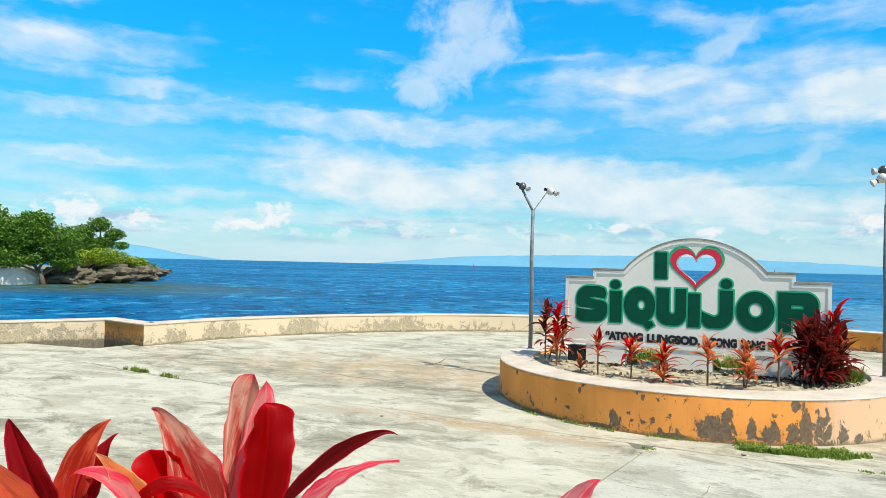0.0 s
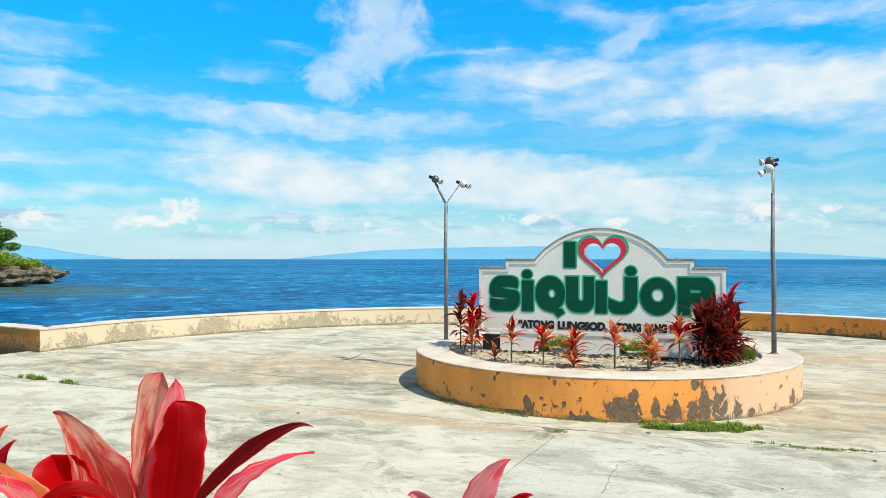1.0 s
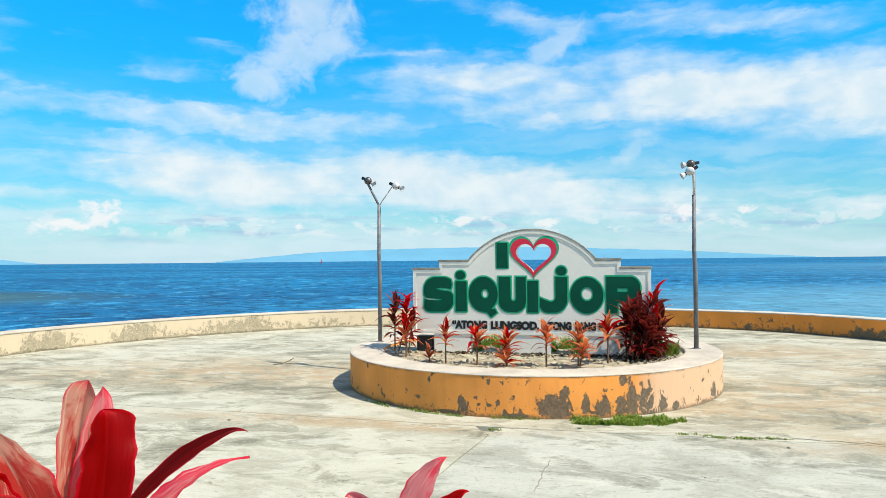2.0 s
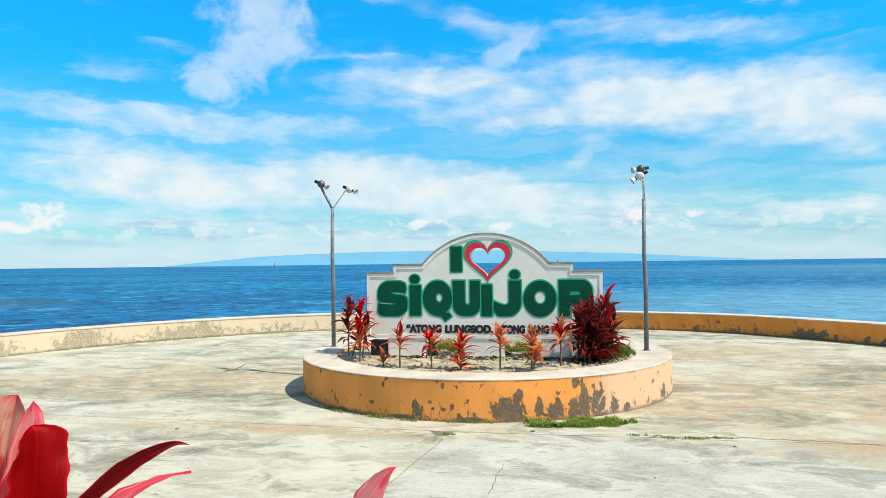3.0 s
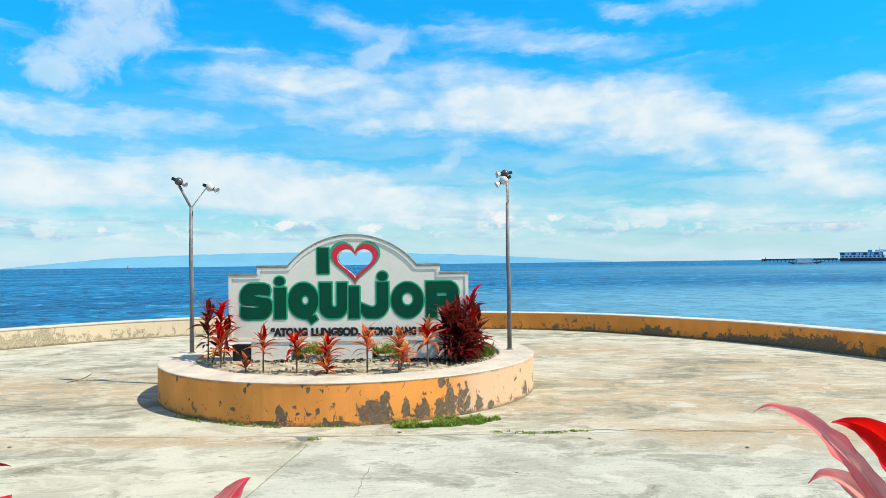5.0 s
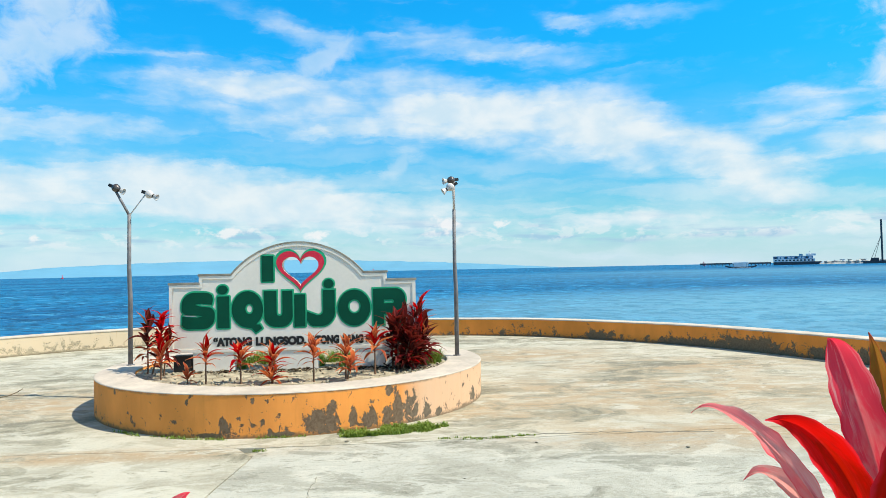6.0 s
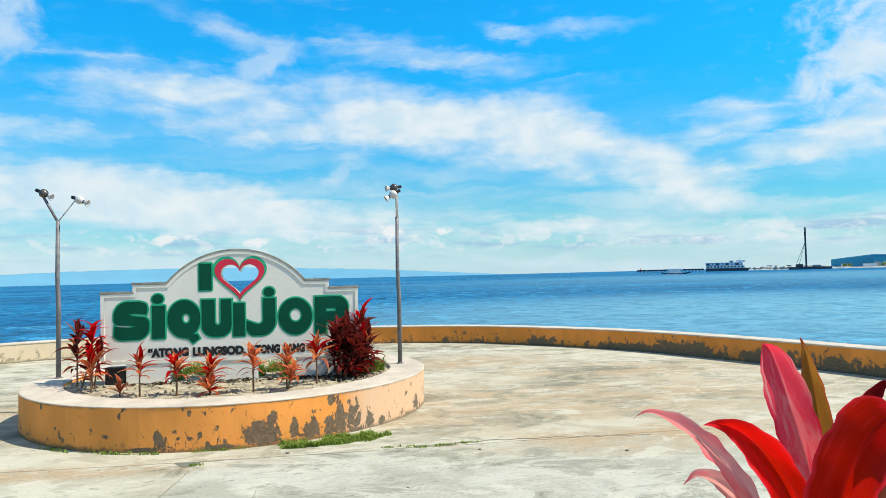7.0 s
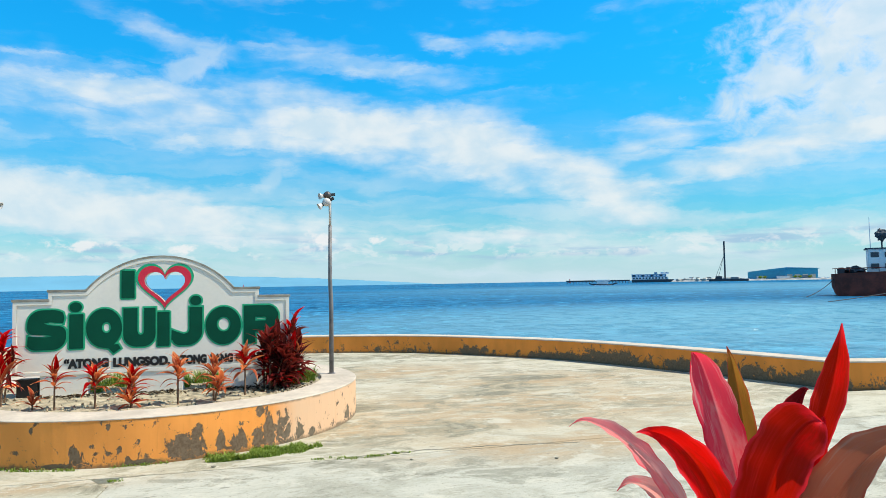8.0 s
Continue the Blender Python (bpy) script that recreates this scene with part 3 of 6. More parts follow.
M_LEAF_OLIVE = leaf_material("olive_cordyline_leaf", (0.30, 0.15, 0.02), (0.62, 0.04, 0.04), (0.20, 0.10, 0.012), (0.5, 0.2, 0.03), 0.32, (0.5, 0.03, 0.03), 0.6)
M_GRASS = foliage("grass_blades", (0.08, 0.17, 0.015), (0.34, 0.42, 0.07))
M_CROWN = foliage("tree_leaves", (0.028, 0.10, 0.010), (0.19, 0.34, 0.035))
M_BUSH = foliage("bush_leaves", (0.10, 0.20, 0.012), (0.34, 0.42, 0.03))
M_BARK = plain("tree_bark", (0.13, 0.10, 0.07), 0.9, vary=0.4, scale=3.0, bump=0.5)
M_ROCK = plain("coral_rock", (0.115, 0.095, 0.062), 0.95, vary=0.6, scale=0.9, bump=1.0)
M_SEAWALL = plain("pale_seawall_concrete", (0.55, 0.53, 0.47), 0.85, vary=0.2, scale=0.5)
M_WATER = water()
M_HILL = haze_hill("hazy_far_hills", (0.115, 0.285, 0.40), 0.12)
M_HULL = plain("rusty_red_hull", (0.125, 0.024, 0.015), 0.7, vary=0.6, scale=0.6)
M_SHIPWHITE = plain("white_ship_paint", (0.72, 0.74, 0.76), 0.5, vary=0.12, scale=0.4)
M_SHIPBLUE = plain("blue_ship_paint", (0.06, 0.20, 0.36), 0.5, vary=0.2, scale=0.4)
M_GLASSDARK = plain("dark_ship_windows", (0.03, 0.05, 0.07), 0.2, vary=0.2)
M_ROOFBLUE = plain("blue_sheet_roofing", (0.018, 0.26, 0.42), 0.5, vary=0.12, scale=0.3)
M_ROOFEDGE = plain("pale_blue_roof_edge", (0.05, 0.34, 0.50), 0.5, vary=0.12, scale=0.3)
M_PIER = plain("pier_concrete", (0.22, 0.25, 0.27), 0.9, vary=0.35, scale=0.3)
M_RIG = plain("dark_rig_steel", (0.035, 0.05, 0.065), 0.6, vary=0.3)
M_RUBBLE = plain("pale_rubble", (0.42, 0.42, 0.38), 0.95, vary=0.35, scale=0.25)
M_BUOY = plain("red_buoy_paint", (0.45, 0.02, 0.06), 0.5)
M_ROPE = plain("mooring_rope", (0.05, 0.055, 0.06), 0.9)
M_DIRT = plain("crack_dirt", (0.22, 0.205, 0.155), 0.95, vary=0.4, scale=20)
M_FLAKES = plain("dark_brown_flakes", (0.05, 0.036, 0.022), 0.95, vary=0.5, scale=14, spec_level=0.05)
M_TWIG = plain("dry_twig", (0.16, 0.12, 0.07), 0.9)


# ---- mesh helpers ----
def mesh_of(name, bm, mat, smooth=False):
    me = bpy.data.meshes.new(name)
    bmesh.ops.recalc_face_normals(bm, faces=bm.faces[:])
    bm.to_mesh(me)
    bm.free()
    me.materials.append(mat)
    if smooth:
        me.polygons.foreach_set("use_smooth", [True] * len(me.polygons))
    return me


def part(name, bm, mat, parent, label="", smooth=False):
    ob = new(name, mesh_of(name, bm, mat, smooth))
    ob.parent = parent
    return tagged(ob, label)


def structure(name, bm, mat, label, category, smooth=False):
    return tagged(new(name, mesh_of(name, bm, mat, smooth)), label, category, kind="structure")


def thing(name, place, label, category, group="", turn=0.0):
    ob = new(name)
    ob.matrix_basis = pose(*place, 0, 0, turn)
    ob.empty_display_size = 0.1
    return tagged(ob, label, category, group)


def box(bm, x0, x1, y0, y1, z0, z1, bevel=0.0, m=None):
    r = bmesh.ops.create_cube(bm, size=1.0)
    vs = r["verts"]
    for v in vs:
        v.co = Vector((x0 + (v.co.x + 0.5) * (x1 - x0), y0 + (v.co.y + 0.5) * (y1 - y0), z0 + (v.co.z + 0.5) * (z1 - z0)))
    if bevel:
        es = list({e for v in vs for e in v.link_edges})
        r = bmesh.ops.bevel(bm, geom=es, offset=bevel, segments=2, affect="EDGES")
        vs = list({v for f in r["faces"] for v in f.verts} | {v for v in vs if v.is_valid})
    if m is not None:
        bmesh.ops.transform(bm, matrix=m, verts=vs)
    return bm


def rod(bm, a, b, r0, r1=None, n=10):
    """A tapered round bar from a to b."""
    a, b, r1 = Vector(a), Vector(b), r0 if r1 is None else r1
    q = (b - a).to_track_quat("Z", "Y").to_matrix()
    rings = []
    for c, r in ((a, r0), (b, r1)):
        rings.append([bm.verts.new(c + q @ Vector((r * math.cos(2 * math.pi * k / n), r * math.sin(2 * math.pi * k / n), 0))) for k in range(n)])
    for k in range(n):
        bm.faces.new((rings[0][k], rings[0][(k + 1) % n], rings[1][(k + 1) % n], rings[1][k]))
    bm.faces.new(rings[0][::-1]), bm.faces.new(rings[1])
    return bm


def lathe(bm, profile, m, n=16):
    """Turns a profile of (radius, height) round z, then lays it by m."""
    rings = [[bm.verts.new(m @ Vector((r * math.cos(2 * math.pi * k / n), r * math.sin(2 * math.pi * k / n), z))) for k in range(n)] for r, z in profile]
    for a, b in zip(rings, rings[1:]):
        for k in range(n):
            bm.faces.new((a[k], a[(k + 1) % n], b[(k + 1) % n], b[k]))
    bm.faces.new(rings[0][::-1]), bm.faces.new(rings[-1])
    return bm


def tube(bm, pts, radii, n=8):
    """A bent bar through pts, with no twist between its rings."""
    pts = [Vector(p) for p in pts]
    rings, side = [], None
    for i, p in enumerate(pts):
        d = (pts[min(i + 1, len(pts) - 1)] - pts[max(i - 1, 0)]).normalized()
        side = d.orthogonal() if side is None else side - d * side.dot(d)
        side.normalize()
        other = d.cross(side)
        r = radii[i] if isinstance(radii, (list, tuple)) else radii
        rings.append([bm.verts.new(p + side * (r * math.cos(2 * math.pi * k / n)) + other * (r * math.sin(2 * math.pi * k / n))) for k in range(n)])
    for a, b in zip(rings, rings[1:]):
        for k in range(n):
            bm.faces.new((a[k], a[(k + 1) % n], b[(k + 1) % n], b[k]))
    bm.faces.new(rings[0][::-1]), bm.faces.new(rings[-1])
    return bm


def ring_band(bm, centre, profile, a0, a1, n, closed=False):
    """Sweeps a closed (radius, z) profile round centre from angle a0 to a1 (degrees)."""
    rings = []
    count = n if closed else n + 1
    for i in range(count):
        a = radians(a0 + (a1 - a0) * i / n)
        rings.append([bm.verts.new((centre[0] + r * math.cos(a), centre[1] + r * math.sin(a), z)) for r, z in profile])
    k = len(profile)
    for i in range(n):
        p, q = rings[i], rings[(i + 1) % count]
        for j in range(k):
            bm.faces.new((p[j], p[(j + 1) % k], q[(j + 1) % k], q[j]))
    if not closed:
        bm.faces.new(rings[0]), bm.faces.new(rings[-1][::-1])
    return bm


def wall_run(bm, line, profile, before=None, after=None):
    """Sweeps a closed (outward, z) profile along a plan line; outward lies to the right of the way. before, after: the points that
    the way comes from and goes on to, so that two runs meet in one mitre."""
    pts = [Vector(p) for p in line]
    rings = []
    for i, p in enumerate(pts):
        a = pts[i - 1] if i else (Vector(before) if before else None)
        b = pts[i + 1] if i + 1 < len(pts) else (Vector(after) if after else None)
        d0 = (p - a).normalized() if a else (b - p).normalized()
        d1 = (b - p).normalized() if b else d0
        d = (d0 + d1).normalized()
        k = 1.0 / max(0.5, d.dot(d1))
        o = Vector((d.y, -d.x)) * k
        rings.append([bm.verts.new((p.x + o.x * u, p.y + o.y * u, z)) for u, z in profile])
    k = len(profile)
    for p, q in zip(rings, rings[1:]):
        for j in range(k):
            bm.faces.new((p[j], p[(j + 1) % k], q[(j + 1) % k], q[j]))
    bm.faces.new(rings[0]), bm.faces.new(rings[-1][::-1])
    return bm


def smooth_line(pts, per=10):
    """A Catmull-Rom line through plan points."""
    pts = [Vector(p) for p in pts]
    ext = [2 * pts[0] - pts[1]] + pts + [2 * pts[-1] - pts[-2]]
    out = []
    for i in range(1, len(ext) - 2):
        p0, p1, p2, p3 = ext[i - 1:i + 3]
        for k in range(per):
            t = k / per
            out.append(0.5 * ((2 * p1) + (p2 - p0) * t + (2 * p0 - 5 * p1 + 4 * p2 - p3) * t * t + (3 * p1 - p0 - 3 * p2 + p3) * t ** 3))
    return out + [pts[-1]]


def flat_shape(name, loops, depth, mat, parent, label="", offset=0.0, lift=0.0, bevel=0.0):
    """An upright cut-out (x right, z up, facing -y) from closed outlines; inner outlines are holes."""
    cu = bpy.data.curves.new(name, "CURVE")
    cu.dimensions, cu.fill_mode, cu.extrude, cu.offset, cu.bevel_depth = "2D", "BOTH", depth / 2, offset, bevel
    for loop in loops:
        sp = cu.splines.new("POLY")
        sp.points.add(len(loop) - 1)
        for p, (x, z) in zip(sp.points, loop):
            p.co = (x, z, 0, 1)
        sp.use_cyclic_u = True
    tmp = bpy.data.objects.new(name, cu)
    me = bpy.data.meshes.new_from_object(tmp)
    bpy.data.objects.remove(tmp)
    me.transform(pose(0, -lift - depth / 2, 0, 90, 0, 0))
    me.materials.clear()
    me.materials.append(mat)
    ob = new(name, me)
    ob.parent = parent
    return tagged(ob, label)


def arc(cx, cz, rx, rz, a0, a1, n=14):
    return [(cx + rx * math.cos(radians(a0 + (a1 - a0) * i / n)), cz + rz * math.sin(radians(a0 + (a1 - a0) * i / n))) for i in range(n + 1)]


# ---- sea, land, far shore ----
SEA = -1.5
bm = bmesh.new()
bmesh.ops.create_grid(bm, x_segments=2, y_segments=2, size=1.0)
for v in bm.verts:
    v.co = (v.co.x * 4900, v.co.y * 4900, SEA)
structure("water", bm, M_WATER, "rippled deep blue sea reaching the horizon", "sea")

bm = bmesh.new()
box(bm, -60, 60, -90, -7.0, -2.2, -0.03)
structure("ground", bm, M_EARTH, "trodden earth ground behind the sea-front plaza", "ground")

# the plaza: a quay body under three cast slabs with open joints
PLAN_C, PLAN_R = (-0.18, -1.35), 9.5
bm = bmesh.new()
prof = [bm.verts.new((PLAN_C[0] + (PLAN_R + 0.3) * math.cos(a), PLAN_C[1] + (PLAN_R + 0.3) * math.sin(a), -0.05)) for a in (math.pi * k / 64 for k in range(65))]
low = [bm.verts.new((v.co.x, v.co.y, -2.4)) for v in prof]
back = [bm.verts.new(p) for p in ((-14.0, -2.0, -0.05), (-14.0, -7.0, -0.05), (14.0, -7.0, -0.05), (14.0, -2.0, -0.05))]
backl = [bm.verts.new((v.co.x, v.co.y, -2.4)) for v in back]
top = prof + back
bot = low + backl
bm.faces.new(top), bm.faces.new(bot[::-1])
for i in range(len(top)):
    j = (i + 1) % len(top)
    bm.faces.new((top[i], top[j], bot[j], bot[i]))
pavement = structure("pavement", bm, M_FLOOR, "sun-bleached cast concrete plaza floor with open joints", "pavement")


def slab(outline, z0=-0.05, z1=0.0):
    bm = bmesh.new()
    lo = [bm.verts.new((x, y, z0)) for x, y in outline]
    hi = [bm.verts.new((x, y, z1)) for x, y in outline]
    bm.faces.new(hi), bm.faces.new(lo[::-1])
    for i in range(len(lo)):
        j = (i + 1) % len(lo)
        bm.faces.new((lo[i], lo[j], hi[j], hi[i]))
    rim = [e for e in bm.edges if all(v.co.z > z1 - 1e-4 for v in e.verts)]
    bmesh.ops.bevel(bm, geom=rim, offset=0.006, segments=1, affect="EDGES")
    return bm


def ragged(a, b, n, amp, seed):
    rnd = random.Random(seed)
    return [(a[0] + (b[0] - a[0]) * i / n + (rnd.uniform(-amp, amp) if 0 < i < n else 0), a[1] + (b[1] - a[1]) * i / n + (rnd.uniform(-amp, amp) if 0 < i < n else 0)) for i in range(n + 1)]


semi = [(PLAN_C[0] + (PLAN_R + 0.25) * math.cos(a), PLAN_C[1] + (PLAN_R + 0.25) * math.sin(a)) for a in (math.pi * k / 64 for k in range(65))]
seam = ragged((-13.9, -2.55), (0.2, -3.0), 60, 0.012, 1) + ragged((0.2, -3.0), (13.9, -2.85), 60, 0.012, 2)[1:]
part("slab", slab(semi + [(-13.9, -1.9)] + seam + [(13.9, -1.9)]), M_FLOOR, pavement)
west = [(x, y - 0.012) for x, y in seam if x < 0.19]
part("slab", slab([(-13.9, -6.98)] + [(-0.25, -6.98)] + ragged((-0.25, -6.98), (0.19, -3.02), 14, 0.012, 3)[1:-1] + west[::-1]), M_FLOOR, pavement)
east = [(x, y - 0.012) for x, y in seam if x > 0.21]
part("slab", slab([(0.215, -3.02)] + east + [(13.9, -6.98), (-0.235, -6.98)] + ragged((-0.235, -6.98), (0.205, -3.02), 14, 0.012, 3)[1:-1]), M_FLOOR_ROUGH, pavement)

# ---- parapet: low curved sea wall with jogs at both ends ----
PH, PT = 0.42, 0.36
FACE = [(0, -0.04), (0, PH - 0.03), (PT, PH - 0.03), (PT, -0.9), (0.02, -0.9)]
CAP = [(-0.012, PH - 0.028), (-0.012, PH - 0.008), (0.004, PH), (PT - 0.004, PH), (PT + 0.012, PH - 0.008), (PT + 0.012, PH - 0.028)]
curve = smooth_line([(-9.52, -0.55), (-9.29, 1.2), (-8.55, 3.05), (-7.3, 4.85), (-5.5, 6.5), (-3.2, 7.55), (-0.5, 8.05), (2.2, 7.85),
                     (4.55, 7.05), (6.2, 5.65), (7.6, 3.9), (8.65, 1.6), (9.25, -0.1), (9.58, -1.18)], 9)[::-1]
wall_line = [tuple(p) for p in curve]
CORNER_W, CORNER_IN, CORNER_E = (-10.95, -0.36), (-9.52, -0.62), (9.58, -1.18)
sweep = [tuple(p) for p in wall_line][::-1]
sweep[0] = CORNER_IN
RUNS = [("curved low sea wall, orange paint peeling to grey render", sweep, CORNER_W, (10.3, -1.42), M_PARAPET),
        ("short return of the sea wall in darker orange paint", [CORNER_W, CORNER_IN], (-11.75, -1.95), sweep[1], M_RETURN),
        ("straight sea wall, worn paint tinted peach for sunlight, grey patches", [(-22.0, -18.0), (-11.75, -1.95), CORNER_W], None, CORNER_IN, M_PARAPET),
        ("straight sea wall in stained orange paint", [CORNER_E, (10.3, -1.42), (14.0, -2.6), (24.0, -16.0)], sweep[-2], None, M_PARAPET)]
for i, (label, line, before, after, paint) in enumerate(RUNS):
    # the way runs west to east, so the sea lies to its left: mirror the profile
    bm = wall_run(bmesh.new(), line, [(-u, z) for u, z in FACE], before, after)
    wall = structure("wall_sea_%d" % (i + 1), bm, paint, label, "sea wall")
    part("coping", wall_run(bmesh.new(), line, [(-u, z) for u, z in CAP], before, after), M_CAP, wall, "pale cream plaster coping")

# ---- far shore ----
EYE = Vector((1.45, -9.82, 1.665))


def far(az, dist, z=SEA):
    return Vector((EYE.x + dist * math.sin(radians(az)), EYE.y + dist * math.cos(radians(az)), z))


def hills(name, ridge, dist, label, seed):
    """A far range: a ridge of (azimuth, height in degrees), with a near and a far foot."""
    bm = bmesh.new()
    az0, az1 = ridge[0][0], ridge[-1][0]
    n = 160
    rows = []
    for i in range(n + 1):
        az = az0 + (az1 - az0) * i / n
        for (a, e), (b, f) in zip(ridge, ridge[1:]):
            if a <= az <= b:
                h = e + (f - e) * (az - a) / (b - a)
        h += 0.05 * (noise.noise(Vector((az * 0.9, seed, 0))) + 0.5 * noise.noise(Vector((az * 2.7, seed, 3)))) * min(1, h * 3)
        z = EYE.z + dist * math.tan(radians(max(h, 0.0)))
        rows.append([bm.verts.new(far(az, dist - 150)), bm.verts.new(far(az, dist - 40, SEA + (z - SEA) * 0.6)), bm.verts.new(far(az, dist, z)), bm.verts.new(far(az, dist + 200))])
    for a, b in zip(rows, rows[1:]):
        for j in range(3):
            bm.faces.new((a[j], a[j + 1], b[j + 1], b[j]))
    return structure(name, bm, M_HILL, label, "hills", smooth=True)


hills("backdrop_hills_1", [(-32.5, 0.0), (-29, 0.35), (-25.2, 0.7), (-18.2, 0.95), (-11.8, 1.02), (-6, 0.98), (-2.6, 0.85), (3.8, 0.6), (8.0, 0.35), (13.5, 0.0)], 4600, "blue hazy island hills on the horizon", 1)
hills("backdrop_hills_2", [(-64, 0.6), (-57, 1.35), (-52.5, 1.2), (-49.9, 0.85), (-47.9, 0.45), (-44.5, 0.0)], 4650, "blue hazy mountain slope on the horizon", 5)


def blob_rock(bm, c, size, seed, rough=0.35):
    r = bmesh.ops.create_icosphere(bm, subdivisions=5 if size[0] > 2.5 and rough < 0.4 else 3, radius=1.0)
    for v in r["verts"]:
        d = v.co.normalized()
        k = 1 + rough * noise.fractal(d * 2.2 + Vector((seed, 0, 0)), 0.7, 2.1, 6) + 0.12 * noise.noise(d * 8 + Vector((0, seed, 0)))
        # waves have cut the foot back
        cut = 1.0 if d.z > -0.15 else 1.0 - 0.35 * min(1, (-0.15 - d.z) * 2)
        v.co = Vector((c[0] + d.x * size[0] * k * cut, c[1] + d.y * size[1] * k * cut, c[2] + d.z * size[2] * k))
    return bm


def leaf_cloud(bm, lobes, count, size, seed):
    """Many small leaf clumps through overlapping lobes (centre, radii), denser at their skins."""
    rnd = random.Random(seed)
    weights = [r[0] * r[2] for _, r in lobes]
    for _ in range(count):
        c, r = rnd.choices(lobes, weights)[0]
        d = Vector((rnd.gauss(0, 1), rnd.gauss(0, 1), rnd.gauss(0, 1))).normalized()
        k = rnd.random() ** 0.33 * (0.86 + 0.3 * noise.noise(d * 2.3 + Vector(c)))
        p = Vector((c[0] + d.x * r[0] * k, c[1] + d.y * r[1] * k, c[2] + d.z * r[2] * k))
        q = Euler((rnd.uniform(-0.9, 0.9), rnd.uniform(-0.9, 0.9), rnd.uniform(0, 6.28))).to_matrix()
        s = size * rnd.uniform(0.6, 1.4)
        pts = [(-0.5, 0, 0), (0, -0.32, 0.08), (0.55, 0, -0.05), (0, 0.32, 0.08)]
        vs = [bm.verts.new(p + q @ (Vector(t) * s)) for t in pts]
        bm.faces.new(vs)
    return bm


def tree(place, trunk, limbs, lobes, count, size, seed, label, mat=None):
    t = thing("tree", place, label, "tree")
    bm = bmesh.new()
    tube(bm, trunk, [0.34 - 0.2 * i / max(1, len(trunk) - 1) for i in range(len(trunk))], 9)
    part("trunk", bm, M_BARK, t, smooth=True)
    for line in limbs:
        part("limb", tube(bmesh.new(), line, [0.17 - 0.12 * i / max(1, len(line) - 1) for i in range(len(line))], 7), M_BARK, t, smooth=True)
    part("crown", leaf_cloud(bmesh.new(), lobes, count, size, seed), mat or M_CROWN, t)
    return t


# the wooded point: view direction (az), across = to the right, depth = away
def at_point(az, dist):
    p = far(az, dist)
    return (p.x, p.y, SEA)


U = Vector((math.cos(radians(-56)), -math.sin(radians(-56)), 0))      # to the right as seen from the plaza
W = Vector((math.sin(radians(-56)), math.cos(radians(-56)), 0))       # away


def rel(u, w, z):
    return tuple(U * u + W * w + Vector((0, 0, z)))


def lobe(u, w, z, ru, rz):
    return (rel(u, w, z), (ru, ru, rz))


tree(at_point(-56.6, 88), [rel(0, 0, -0.3), rel(-0.3, 0, 1.0), rel(-0.9, 0.3, 2.0)],
     [[rel(-0.3, 0, 1.0), rel(1.4, 0, 2.1), rel(2.4, 0.3, 3.4)], [rel(-0.9, 0.3, 2.0), rel(-2.4, 0.5, 3.2), rel(-3.4, 0.5, 4.6)], [rel(-0.6, 0, 1.6), rel(0.4, 1, 3.4), rel(0.6, 1.2, 5.4)], [rel(-0.4, 0, 1.2), rel(-1.8, -0.6, 1.9), rel(-3.6, -0.6, 2.5)]],
     [lobe(-2.0, 0.5, 5.4, 3.4, 2.5), lobe(1.2, 0.3, 4.6, 3.0, 2.3), lobe(-4.8, 0.8, 4.8, 3.0, 2.6), lobe(1.9, 0.0, 2.7, 2.0, 1.3), lobe(-3.6, -0.4, 2.9, 2.8, 1.5), lobe(-0.8, 0.5, 6.9, 2.2, 1.3), lobe(-1.2, 0.2, 2.9, 2.4, 1.0)], 26000, 0.27, 11, "broad dense green tree leaning from the rocky shore")
tree(at_point(-53.6, 98), [rel(0, 0, 1.0), rel(0.2, 0, 2.6), rel(0.5, 0.2, 4.2)],
     [[rel(0.2, 0, 2.4), rel(1.4, 0, 4.0), rel(2.6, 0, 5.4)], [rel(0.3, 0, 3.0), rel(-1.2, 0.3, 4.6), rel(-2.0, 0.3, 5.6)], [rel(0.5, 0.2, 4.2), rel(0.9, 0.2, 5.8), rel(0.9, 0.2, 7.0)]],
     [lobe(0.8, 0, 7.2, 1.6, 1.1), lobe(2.5, 0, 6.0, 1.5, 0.9), lobe(-1.2, 0, 6.0, 1.8, 1.2), lobe(1.2, 0.2, 4.9, 1.7, 1.0), lobe(-0.4, 0.2, 4.2, 2.4, 1.4), lobe(3.4, 0, 4.6, 1.0, 0.6), lobe(0.2, 0, 2.8, 2.6, 1.2), lobe(-2.6, 0, 4.4, 1.6, 1.2)], 13000, 0.26, 12, "open-crowned green tree on the rocky point")
tree(at_point(-60.5, 112), [rel(0, 0, 0), rel(0.2, 0, 3.0), rel(0, 0, 6.0)], [[rel(0.1, 0, 3.5), rel(2, 0, 6), rel(3.2, 0, 7.5)], [rel(0.1, 0, 4), rel(-2, 0, 6.5)]],
     [lobe(0, 0, 8.2, 4.2, 2.4), lobe(3.4, 0, 6.8, 2.4, 1.6), lobe(-4, 0, 7, 3.5, 2.4), lobe(0, 0, 5, 4.6, 2.0), lobe(-7.5, 0, 8.0, 3.6, 2.6), lobe(-3.0, 0, 9.2, 3.0, 1.6)], 15000, 0.36, 13, "tall green tree behind the shore trees")
